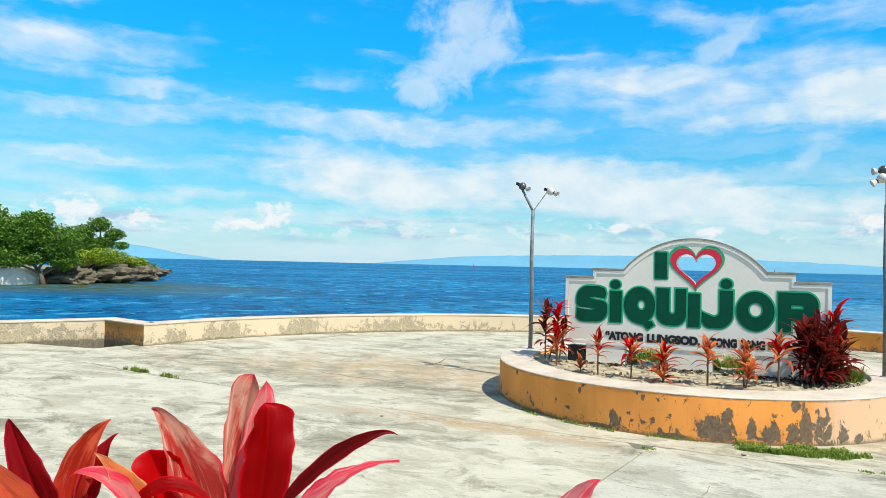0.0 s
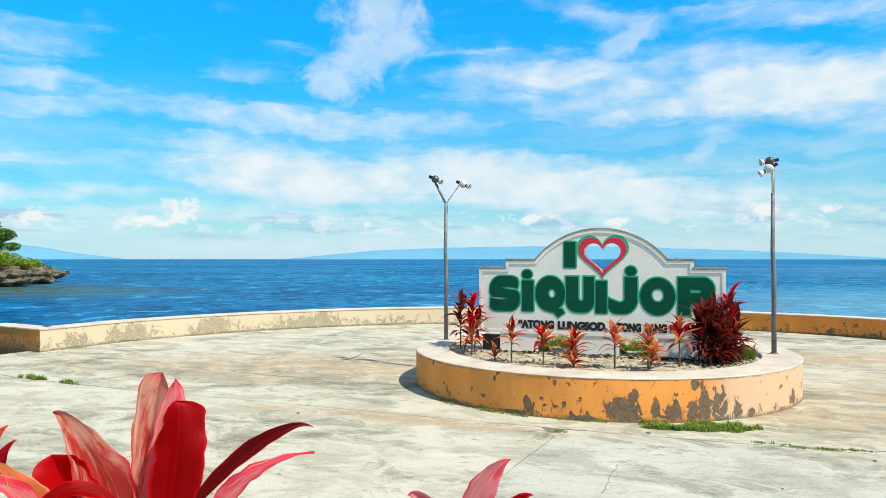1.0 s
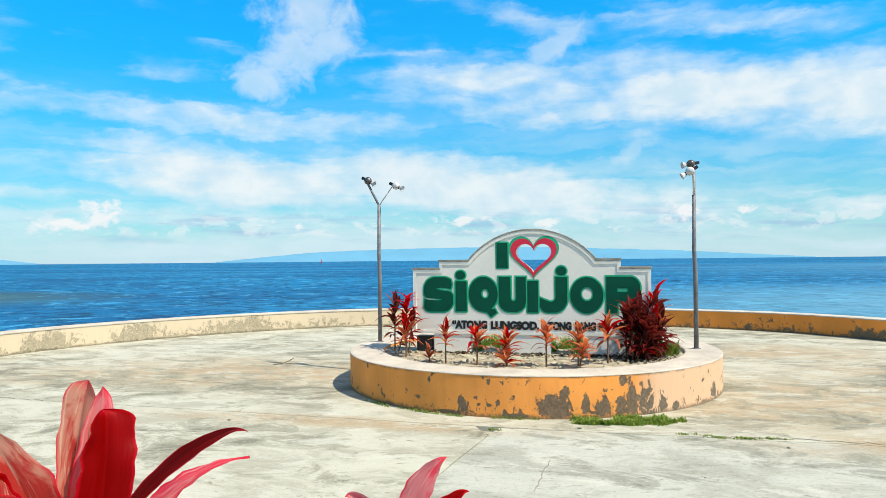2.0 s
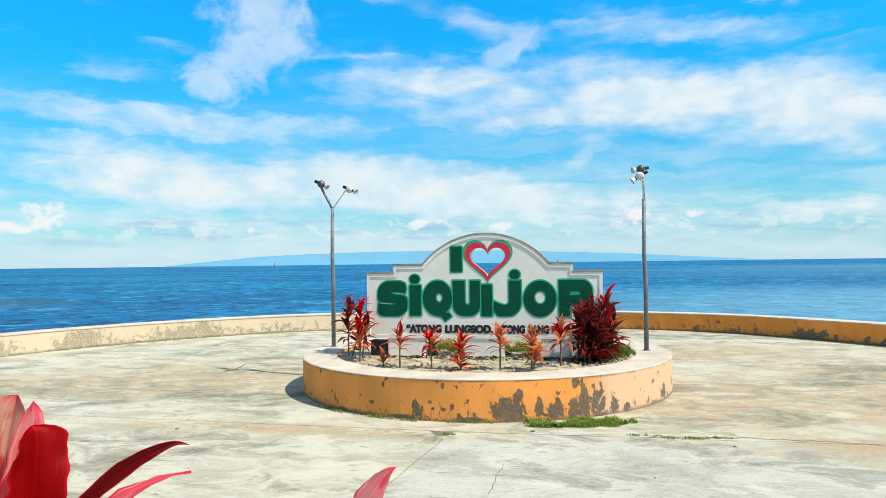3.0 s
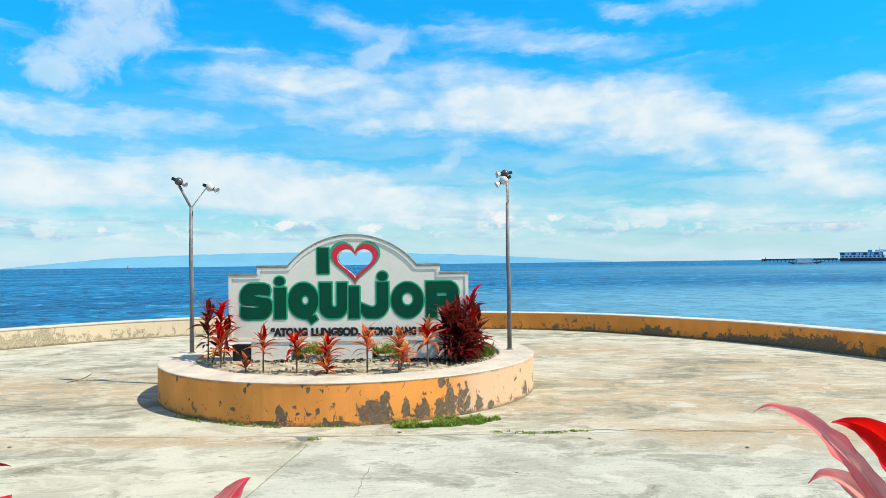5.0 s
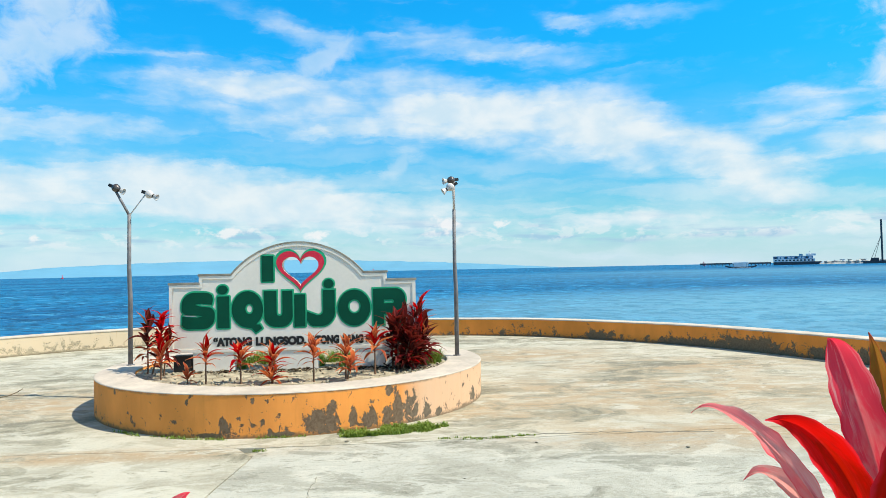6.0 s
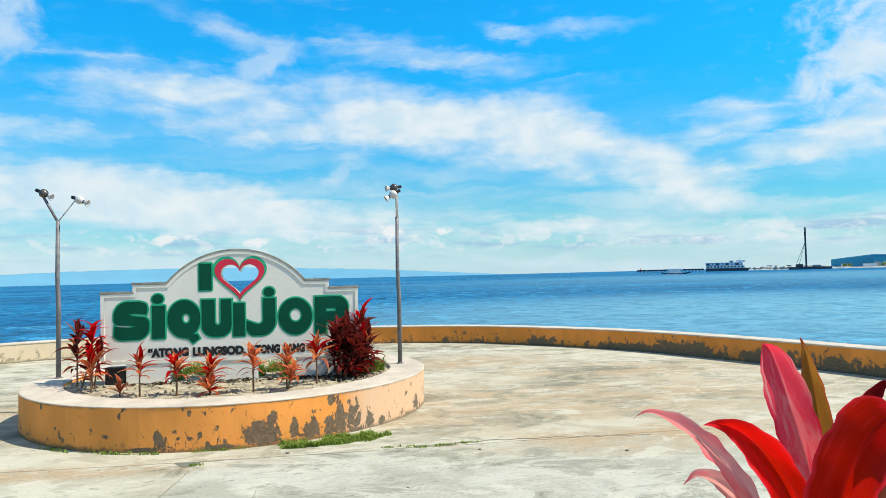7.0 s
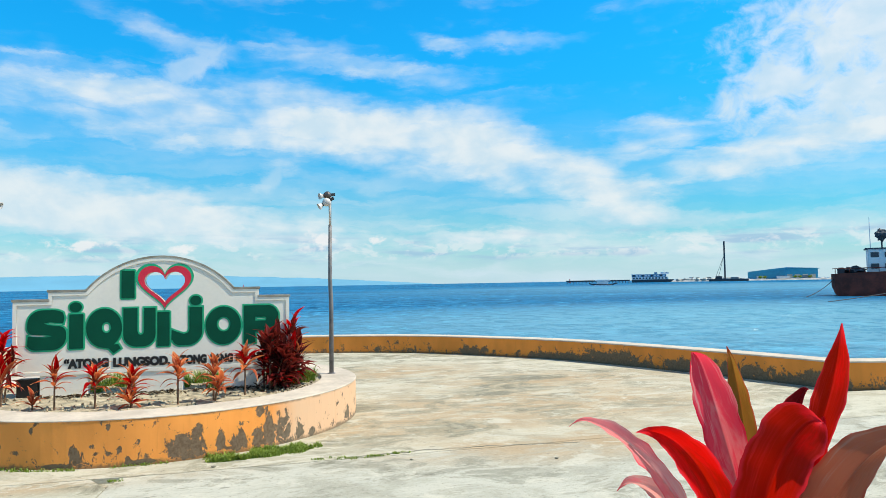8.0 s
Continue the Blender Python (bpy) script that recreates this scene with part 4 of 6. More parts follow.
tree(at_point(-63.5, 100), [rel(0, 0, 0), rel(0, 0, 3.0), rel(0.3, 0, 5.0)], [[rel(0, 0, 3), rel(2.2, 0, 5.2)], [rel(0, 0, 3), rel(-2.2, 0, 5.2)]],
     [lobe(0, 0, 6.0, 4.0, 2.6), lobe(2.6, 0, 4.4, 3.0, 2.2), lobe(-3.4, 0, 5, 3.4, 2.4), lobe(-0.5, 0, 7.6, 3.4, 1.8)], 12000, 0.34, 14, "dense green tree on the wooded shore")
for az, dist, lobes, count, seed, label in (
        (-54.2, 93, [lobe(0, 0, 3.0, 2.3, 1.2), lobe(2.4, 0.3, 3.2, 2.3, 1.3), lobe(-2.0, 0.4, 2.3, 1.6, 0.9)], 4200, 21, "yellow-green shrub thicket on the coral rock"),
        (-51.9, 102, [lobe(0, 0, 2.9, 2.2, 1.2), lobe(2.2, 0.3, 2.5, 1.7, 0.9), lobe(-2.0, 0, 2.6, 1.8, 0.9)], 3800, 22, "bright green shrub thicket on the coral rock"),
        (-50.2, 108, [lobe(0, 0, 2.2, 1.3, 0.7), lobe(1.4, 0, 1.9, 0.8, 0.4)], 700, 23, "low green shrub near the rock's tip")):
    s = thing("shrub", at_point(az, dist), label, "shrub")
    part("stems", tube(tube(bmesh.new(), [rel(0, 0, 0.9), rel(0.4, 0, 1.8), rel(1.1, 0, 2.5)], 0.06, 6), [rel(-0.1, 0, 0.9), rel(-0.6, 0, 1.8), rel(-1.0, 0, 2.4)], 0.06, 6), M_BARK, s)
    part("crown", leaf_cloud(bmesh.new(), lobes, count, 0.24, seed), M_BUSH if seed != 23 else M_CROWN, s)

for az, dist, size, h, seed, label in ((-55.0, 91, (3.1, 2.6, 1.45), 0.5, 31, "dark wave-cut coral rock at the water's edge"),
                                       (-52.9, 96, (4.4, 3.4, 1.6), 0.62, 32, "broad undercut coral rock ledge with shrubs on it"),
                                       (-51.0, 104, (4.2, 3.0, 1.5), 0.62, 33, "undercut coral rock ledge above the sea"),
                                       (-49.5, 112, (2.7, 2.2, 0.75), 0.95, 34, "jutting tip of dark coral rock over water"),
                                       (-56.3, 90, (1.6, 1.5, 0.7), 0.2, 35, "small pale coral rock by the tree's foot")):
    p = far(az, dist)
    tagged(new("coral_rock", mesh_of("coral_rock", blob_rock(bmesh.new(), (p.x, p.y, SEA + h), size, seed), M_ROCK, True)), label, "rock", "rocks of the wooded point")

bm = bmesh.new()
a, b2 = far(-57.0, 90), far(-66.0, 84)
d = (b2 - a).normalized()
o = Vector((-d.y, d.x, 0))
vs = []
for p in (a, b2):
    for u, z in ((0, SEA - 0.5), (0.25, 0.15), (1.0, 0.2), (1.2, SEA - 0.5)):
        vs.append(bm.verts.new((p.x + o.x * u, p.y + o.y * u, z)))
for j in range(4):
    bm.faces.new((vs[j], vs[(j + 1) % 4], vs[4 + (j + 1) % 4], vs[4 + j]))
bm.faces.new(vs[:4]), bm.faces.new(vs[4:])
structure("wall_shore", bm, M_SEAWALL, "pale concrete shore wall beside the trees", "sea wall")
# land behind the point
bm = bmesh.new()
pts = [far(-56.5, 95, -0.2), far(-52.5, 99, -0.3), far(-52.0, 125, -0.3), far(-60, 190, -0.2), far(-80, 260, -0.2), far(-80, 92, -0.2)]
lo = [bm.verts.new((p.x, p.y, SEA - 0.5)) for p in pts]
hi = [bm.verts.new(p) for p in pts]
bm.faces.new(hi), bm.faces.new(lo[::-1])
for i in range(len(lo)):
    bm.faces.new((lo[i], lo[(i + 1) % len(lo)], hi[(i + 1) % len(lo)], hi[i]))
structure("land_point", bm, M_EARTH, "low earth ground of the wooded point", "land")


# ---- harbour ----
def on_water(name, az, dist, label, category):
    p = far(az, dist)
    return thing(name, (p.x, p.y, SEA), label, category, turn=-az)


D = 900.0
pier = on_water("pier", 27.0, D, "long low concrete pier on piles", "pier")
part("deck", box(bmesh.new(), -42, 36, 0, 8, 1.8, 3.6, 0.1), M_RIG, pier)
for i in range(20):
    part("pile", rod(bmesh.new(), (-41 + i * 4.0, 1, -2), (-41 + i * 4.0, 1, 2.2), 0.5, n=8), M_PIER, pier)

ferry = on_water("ferry", 31.0, D - 20, "white ferry with rows of dark windows at the pier", "ship")
bm = bmesh.new()
hull = [(-24, 0), (-22, -2), (19, -2), (25, 3.4), (-24, 3.4)]
for y in (0, 9):
    for x, z in hull:
        bm.verts.new((x, y, z))
bm.verts.ensure_lookup_table()
k = len(hull)
for j in range(k):
    bm.faces.new((bm.verts[j], bm.verts[(j + 1) % k], bm.verts[k + (j + 1) % k], bm.verts[k + j]))
bm.faces.new(bm.verts[:k]), bm.faces.new(bm.verts[k:])
part("hull", bm, M_RIG, ferry, "dark lower hull")
part("lower_deck", box(bmesh.new(), -24, 18, 0.5, 8.5, 3.4, 6.6, 0.1), M_SHIPWHITE, ferry)
part("upper_deck", box(bmesh.new(), -24, 16, 1, 8, 6.6, 9.4, 0.1), M_SHIPBLUE, ferry)
part("roof", box(bmesh.new(), -24.6, 16.6, 0.4, 8.6, 9.4, 9.9, 0.05), M_SHIPWHITE, ferry)
part("wheelhouse", box(bmesh.new(), 9, 19, 1.5, 7.5, 9.9, 12.2, 0.2), M_SHIPWHITE, ferry)
part("funnel", box(bmesh.new(), 2, 6, 3, 6, 9.9, 12.0, 0.2), M_SHIPBLUE, ferry)
part("mast", rod(bmesh.new(), (13, 4, 12.2), (13, 4, 15.0), 0.25), M_SHIPWHITE, ferry)
for i in range(11):
    part("window", box(bmesh.new(), -22.5 + i * 3.7, -20.6 + i * 3.7, 0.40, 0.62, 4.2, 5.9), M_GLASSDARK, ferry)
for i in range(11):
    part("window", box(bmesh.new(), -22.8 + i * 3.5, -20.4 + i * 3.5, 0.90, 1.1, 7.1, 9.0), M_SHIPWHITE if i % 3 else M_GLASSDARK, ferry)

quay = on_water("quay", 38.0, D + 25, "low pale rubble quay along the harbour", "quay")
bm = bmesh.new()
rnd = random.Random(8)
prev = None
for i in range(61):
    x = -92 + i * 5.0
    h = 1.6 + rnd.uniform(-0.4, 0.5)
    cur = [bm.verts.new((x, 0 + rnd.uniform(-1, 1), -2)), bm.verts.new((x, 4, h)), bm.verts.new((x, 60, h + 0.4)), bm.verts.new((x, 64, -2))]
    if prev:
        for j in range(3):
            bm.faces.new((prev[j], prev[j + 1], cur[j + 1], cur[j]))
    prev = cur
part("bank", bm, M_RUBBLE, quay)
for i in range(26):
    x, s = -84 + i * 3.1 + rnd.uniform(-1, 1), rnd.uniform(1.0, 2.4)
    tagged(new("boulder_heap", mesh_of("boulder_heap", blob_rock(bmesh.new(), (0, 0, 0), (s * 1.6, s, s), 40 + i, 0.5), M_RUBBLE if i % 3 else M_PIER, True)), "heap of pale rubble on the quay", "rubble", "rubble along the quay").matrix_basis = Matrix.Translation(quay.matrix_basis @ Vector((x, 6, 2.1)))
for x, w, h, m_, lab in ((-70, 5, 3.2, M_SHIPWHITE, "white site truck"), (-62, 4, 2.8, M_RUBBLE, "pale site shed"), (-50, 6, 3.0, M_PIER, "grey container"), (8, 10, 3.4, M_SHIPWHITE, "white shed by the warehouse"), (30, 14, 3.0, M_SHIPWHITE, "long white shed by the warehouse"), (58, 8, 3.2, M_PIER, "grey shed on the quay")):
    c = thing("quay_shed", tuple(quay.matrix_basis @ Vector((x, 12, 1.9))), lab + " on the quay", "shed", turn=-38)
    part("body", box(bmesh.new(), 0, w, 0, 4, 0, h, 0.1), m_, c)
    part("roof", box(bmesh.new(), -0.3, w + 0.3, -0.3, 4.3, h, h + 0.3), M_PIER, c)
for i, x in enumerate((12, 17, 50, 55, 66)):
    t = thing("tree", tuple(quay.matrix_basis @ Vector((x, 10, 1.6))), "small green tree on the quay", "tree", turn=-38)
    part("trunk", rod(bmesh.new(), (0, 0, 0), (0, 0, 2.0), 0.3, 0.2), M_BARK, t)
    part("crown", leaf_cloud(bmesh.new(), [((0, 0, 2.4), (2.6, 2, 1.5))], 260, 0.8, 60 + i), M_BUSH, t)

warehouse = thing("warehouse", tuple(quay.matrix_basis @ Vector((-4, 20, 1.8))), "long low warehouse with blue sheet cladding and roof", "building", turn=-38)
bm = bmesh.new()
plan = [(2, 30, 8.2), (44, 0, 12.6), (80, 12, 11.2), (36, 44, 8.4)]
lo, hi = [bm.verts.new((x, y, 0)) for x, y, z in plan], [bm.verts.new((x, y, z)) for x, y, z in plan]
for i in range(4):
    bm.faces.new((lo[i], lo[(i + 1) % 4], hi[(i + 1) % 4], hi[i]))
bm.faces.new(lo[::-1])
part("wall", bm, M_ROOFBLUE, warehouse, "blue sheet wall")
bm = bmesh.new()
lo, hi = [bm.verts.new((x * 1.02, y * 1.02 - 0.8, z + 0.1)) for x, y, z in plan], [bm.verts.new((x * 1.02, y * 1.02 - 0.8, z + 1.0)) for x, y, z in plan]
for i in range(4):
    bm.faces.new((lo[i], lo[(i + 1) % 4], hi[(i + 1) % 4], hi[i]))
bm.faces.new(hi), bm.faces.new(lo[::-1])
part("roof", bm, M_ROOFEDGE, warehouse, "paler blue sheet roof")
turn_ = math.degrees(math.atan2(12, 36))
for i in range(4):
    part("door", box(bmesh.new(), 2 + i * 9.0, 8 + i * 9.0, -0.35, -0.05, 0.1, 5.0, 0, pose(44, 0, 0, 0, 0, turn_)), M_RUBBLE, warehouse)

rig = on_water("piling_barge", 36.3, D - 60, "dark flat barge with a tall piling mast", "barge")
part("hull", box(bmesh.new(), -17, 24, 0, 12, -1, 2.6, 0.3), M_RIG, rig)
part("mast", box(bmesh.new(), -0.9, 0.9, 4, 5.6, 2.6, 45.0, 0.1), M_RIG, rig)
for dx in (-10.5, -7.5):
    part("stay", rod(bmesh.new(), (dx, 5, 2.6), (-0.4, 4.8, 29), 0.22, n=6), M_RIG, rig)
part("cab", box(bmesh.new(), -10, -3, 3, 8, 2.6, 5.8, 0.2), M_RIG, rig)
part("winch_house", box(bmesh.new(), 6, 14, 3, 9, 2.6, 4.6, 0.2), M_PIER, rig)

boat = on_water("outrigger_boat", 27.2, 480, "white outrigger boat with a pale awning", "boat")
bm = bmesh.new()
secs = []
for x, w, z0, z1 in ((-9, 0.1, 0.9, 1.5), (-6, 0.8, 0.0, 1.0), (0, 1.1, -0.3, 0.8), (6, 0.8, 0.0, 1.0), (9.5, 0.1, 1.0, 1.7)):
    secs.append([bm.verts.new((x, -w, z1)), bm.verts.new((x, -w * 0.6, z0)), bm.verts.new((x, w * 0.6, z0)), bm.verts.new((x, w, z1))])
for a_, b_ in zip(secs, secs[1:]):
    for j in range(4):
        bm.faces.new((a_[j], a_[(j + 1) % 4], b_[(j + 1) % 4], b_[j]))
part("hull", bm, M_RIG, boat)
part("cabin", box(bmesh.new(), -4.0, 3.4, -0.9, 0.9, 0.7, 2.7, 0.2), M_SHIPWHITE, boat)
part("awning", box(bmesh.new(), -5.0, 4.8, -1.3, 1.3, 2.7, 3.7, 0.2), M_SHIPWHITE, boat)
for x in (-4, 0, 4):
    for y in (-1.0, 1.0):
        part("post", rod(bmesh.new(), (x, y, 0.6), (x, y, 2.7), 0.08, n=6), M_SHIPWHITE, boat)
for y in (-3.6, 3.6):
    part("outrigger", rod(bmesh.new(), (-6, y, 0.15), (6, y, 0.15), 0.12, n=6), M_SHIPWHITE, boat)
for x in (-3.5, 3.5):
    part("boom", rod(bmesh.new(), (x, -3.6, 0.2), (x, 3.6, 0.2), 0.08, n=6), M_SHIPWHITE, boat)

ship = on_water("cargo_barge", 43.35, 128, "rusty red cargo barge with a white deckhouse", "ship")
bm = bmesh.new()
secs = []
for x, w, zt, zb in ((0.0, 3.2, 3.55, 1.6), (0.5, 4.0, 3.6, 0.3), (1.6, 4.6, 3.65, -0.6), (6, 5.0, 3.8, -1.0), (20, 5.0, 4.1, -1.0), (48, 5.0, 4.2, -1.0)):
    secs.append([bm.verts.new((x, 5 - w, zt)), bm.verts.new((x, 5 - w * 0.95, zb)), bm.verts.new((x, 5 + w * 0.95, zb)), bm.verts.new((x, 5 + w, zt))])
for a_, b_ in zip(secs, secs[1:]):
    for j in range(4):
        bm.faces.new((a_[j], a_[(j + 1) % 4], b_[(j + 1) % 4], b_[j]))
bm.faces.new(secs[0]), bm.faces.new(secs[-1][::-1])
part("hull", bm, M_HULL, ship)
part("rail", rod(bmesh.new(), (0.2, 1.2, 4.4), (40, 0.4, 4.8), 0.07, n=6), M_HULL, ship)
for i in range(9):
    part("stanchion", rod(bmesh.new(), (0.6 + i * 2, 1.0, 3.5), (0.6 + i * 2, 0.9, 4.5), 0.05, n=6), M_HULL, ship)
part("deck_gear", blob_rock(bmesh.new(), (3.1, 4, 4.0), (1.7, 1.5, 0.7), 71, 0.5), M_RIG, ship, "dark heap of deck gear")
part("windlass", box(bmesh.new(), 0.9, 2.0, 2.5, 5, 3.4, 4.6, 0.2), M_RIG, ship)
house = part("deckhouse", box(bmesh.new(), 5.2, 14.5, 2, 8, 3.6, 7.4, 0.1), M_SHIPWHITE, ship)
part("bridge_roof", box(bmesh.new(), 4.9, 14.8, 1.7, 8.3, 7.4, 7.6), M_RIG, ship)
for x in (5.6, 7.5, 9.5, 11.5):
    for z in (4.3, 6.1):
        part("window", box(bmesh.new(), x, x + 1.1, 1.9, 1.99, z, z + 0.8), M_GLASSDARK, house)
part("mast", rod(bmesh.new(), (5.7, 4, 7.55), (5.7, 4, 12.6), 0.06, n=6), M_SHIPWHITE, ship)
part("radar_drum", blob_rock(bmesh.new(), (7.3, 4, 9.7), (1.0, 1.0, 0.95), 72, 0.3), M_RIG, ship, "dark bundled rigging on a post")
part("drum_post", rod(bmesh.new(), (7.3, 4, 7.55), (7.3, 4, 9.2), 0.12, n=6), M_RIG, ship)
sw = ship.matrix_basis
for name, a_, b_, sag in (("mooring_rope", (0.4, 1.6, 2.8), (-3.6, -4, 0.02), 0.8), ("mooring_rope", (16, 0.2, 2.4), (-0.4, -28, 0.02), 0.5)):
    p, q = sw @ Vector(a_), sw @ Vector(b_)
    pts = [p.lerp(q, i / 12) - Vector((0, 0, sag * 4 * (i / 12) * (1 - i / 12) * 0.5)) for i in range(13)]
    tagged(new(name, mesh_of(name, tube(bmesh.new(), pts, 0.055, 6), M_ROPE)), "slack dark mooring rope running into the sea", "rope")

for az, dist in ((-24.4, 1500), (-1.55, 1500), (24.6, 1300)):
    b_ = on_water("buoy", az, dist, "red channel buoy on the open sea", "buoy")
    part("float", lathe(bmesh.new(), [(0.2, -0.5), (2.2, 0), (2.2, 1.4), (0.6, 1.8)], Matrix.Identity(4), 12), M_BUOY, b_)
    part("tower", rod(bmesh.new(), (0, 0, 1.7), (0, 0, 5.2), 0.9, 0.5, 8), M_BUOY, b_)
    part("topmark", lathe(bmesh.new(), [(0.1, 5.2), (0.9, 5.6), (0.1, 7.4)], Matrix.Identity(4), 10), M_BUOY, b_)


# ---- round planter ----
planter = thing("planter", (PC[0], PC[1], 0), "round low planter wall, orange paint peeling at its foot", "planter")
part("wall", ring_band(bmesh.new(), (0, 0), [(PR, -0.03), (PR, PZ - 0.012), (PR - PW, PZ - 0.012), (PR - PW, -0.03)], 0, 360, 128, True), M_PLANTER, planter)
part("rim", ring_band(bmesh.new(), (0, 0), [(PR + 0.004, PZ - 0.014), (PR + 0.004, PZ - 0.006), (PR - 0.006, PZ), (PR - PW + 0.01, PZ), (PR - PW - 0.004, PZ - 0.006), (PR - PW - 0.004, PZ - 0.014)], 0, 360, 128, True), M_CAP, planter, "pale cream plaster rim")
bm = bmesh.new()
rings, rnd = [], random.Random(4)
for i in range(1, 25):
    r = (PR - PW + 0.02) * i / 24
    rings.append([bm.verts.new((PC[0] + r * math.cos(2 * math.pi * k / 96), PC[1] + r * math.sin(2 * math.pi * k / 96),
                                0.405 + 0.022 * noise.fractal(Vector((r * math.cos(2 * math.pi * k / 96) * 2.5, r * math.sin(2 * math.pi * k / 96) * 2.5, 1)), 0.8, 2.0, 4))) for k in range(96)])
c = bm.verts.new((PC[0], PC[1], 0.41))
for k in range(96):
    bm.faces.new((c, rings[0][k], rings[0][(k + 1) % 96]))
for a, b in zip(rings, rings[1:]):
    for k in range(96):
        bm.faces.new((a[k], b[k], b[(k + 1) % 96], a[(k + 1) % 96]))
tagged(new("planter_soil", mesh_of("planter_soil", bm, M_SOIL, True)), "dry sandy soil filling the round planter", "soil", kind="stuff")
# clods and litter on the soil
bm = bmesh.new()
for _ in range(420):
    a, r = rnd.uniform(0, 6.283), 1.95 * math.sqrt(rnd.random())
    s = rnd.uniform(0.008, 0.024)
    x, y = PC[0] + r * math.cos(a), PC[1] + r * math.sin(a)
    m = Matrix.Translation((x, y, 0.412)) @ Euler((rnd.random() * 3, rnd.random() * 3, rnd.random() * 3)).to_matrix().to_4x4() @ Matrix.Diagonal((s * 1.5, s, s * 0.8, 1))
    bmesh.ops.create_icosphere(bm, subdivisions=1, radius=1.0, matrix=m)
tagged(new("soil_clods", mesh_of("soil_clods", bm, M_SOIL)), "dry clods and litter strewn on the planter soil", "clods", kind="stuff")

# dark flakes strewn along the sign's foot and under the bush
bm = bmesh.new()
for _ in range(520):
    x, y = (rnd.uniform(-1.1, 1.7), -0.70 - abs(rnd.gauss(0, 0.06))) if rnd.random() < 0.7 else (rnd.gauss(1.62, 0.22), rnd.gauss(-0.85, 0.16))
    q = Matrix.Translation((x, y, 0.415 + rnd.uniform(0, 0.02))) @ Euler((rnd.uniform(-0.5, 0.5), rnd.uniform(-0.5, 0.5), rnd.uniform(0, 6.28))).to_matrix().to_4x4()
    k = rnd.uniform(0.02, 0.055)
    bm.faces.new([bm.verts.new(q @ Vector((u * k, w * k, h * k))) for u, w, h in ((-1, 0, 0), (0, -0.3, 0.12), (1.1, 0, 0), (0, 0.3, 0.12))])
tagged(new("soil_flakes", mesh_of("soil_flakes", bm, M_FLAKES)), "dark flakes strewn along the sign's foot", "leaf litter", kind="stuff")

# ---- the sign ----
SY, ST = -0.58, 0.16
sign = thing("sign", (0, SY, 0), "white arched concrete sign with green letters and a cut-out heart", "sign")
CX = 0.18


def sign_outline(g=0.0):
    """The arched outline with two steps a side, drawn in by g."""
    hw, s1, s2, z0, z1, z2, z3 = 1.58 - g, 1.205 - g, 0.85 - g * 0.6, 0.655 + g, 1.528 - g, 1.635 - g, 2.043 - g
    rise = z3 - z2
    R = (s2 * s2 + rise * rise) / (2 * rise)
    a = math.degrees(math.asin(s2 / R))
    top = arc(CX + 0.05, z3 - R, R, R, 90 - a, 90 + a, 40)
    return [(CX - hw, z0), (CX + hw, z0), (CX + hw, z1), (CX + s1, z1), (CX + s1, z2)] + top + [(CX - s1, z2), (CX - s1, z1), (CX - hw, z1)]


def heart(k):
    """The heart's outline, drawn out (k > 0) or in (k < 0)."""
    out = []
    for i in range(64):
        t = 2 * math.pi * i / 64
        x = 16 * math.sin(t) ** 3
        z = 13 * math.cos(t) - 5 * math.cos(2 * t) - 2 * math.cos(3 * t) - math.cos(4 * t)
        out.append((x, z))
    sx, sz = (0.312 + k) / 16.0, (0.268 + k) / 14.4
    return [(0.268 + x * sx, 1.722 + (z + 2.6) * sz - 0.052) for x, z in out]


def rrect(x0, x1, z0, z1, r, n=5):
    r = min(r, (x1 - x0) / 2 - 1e-4, (z1 - z0) / 2 - 1e-4)
    return arc(x1 - r, z1 - r, r, r, 0, 90, n) + arc(x0 + r, z1 - r, r, r, 90, 180, n) + arc(x0 + r, z0 + r, r, r, 180, 270, n) + arc(x1 - r, z0 + r, r, r, 270, 360, n)


flat_shape("panel", [sign_outline(), heart(-0.075)], ST, M_WHITE, sign, "white painted concrete panel", lift=-ST)
flat_shape("border", [sign_outline(), sign_outline(0.042)], 0.010, M_WHITE, sign, "raised white edge moulding", lift=0.0)
for x0, x1 in ((-1.11, -0.595), (-0.07, 0.475), (0.955, 1.47)):
    part("leg", box(bmesh.new(), x0, x1, 0.002, ST - 0.002, 0.36, 0.66, 0.006), M_WHITE, sign)
for x0, x1, z in ((CX - 1.595, CX - 1.19, 1.528), (CX - 1.22, CX - 0.79, 1.636), (CX + 0.89, CX + 1.22, 1.636), (CX + 1.19, CX + 1.595, 1.528)):
    part("step_cap", box(bmesh.new(), x0, x1, -0.016, ST + 0.012, z - 0.004, z + 0.026, 0.005), M_MOULD, sign, "weathered grey step cap")
R_ = (0.85 ** 2 + 0.408 ** 2) / (2 * 0.408)
a_ = math.degrees(math.asin(0.85 / R_))
outer, inner = arc(CX + 0.05, 2.048 - R_, R_ + 0.014, R_ + 0.016, 90 - a_, 90 + a_, 40), arc(CX + 0.05, 2.048 - R_, R_ - 0.008, R_ - 0.006, 90 + a_, 90 - a_, 40)
flat_shape("arch_cap", [outer + inner], ST + 0.026, M_MOULD, sign, "weathered grey arch moulding", lift=-ST - 0.012)
# the heart: green outline, red band, open middle
flat_shape("heart_edge", [heart(0.026), heart(-0.070)], 0.003, M_GREENRIM, sign, "green heart outline", lift=0.001)
flat_shape("heart_band", [heart(-0.004), heart(-0.078)], 0.003, M_RED, sign, "red heart band", lift=0.0025)


ORDER = itertools.count()


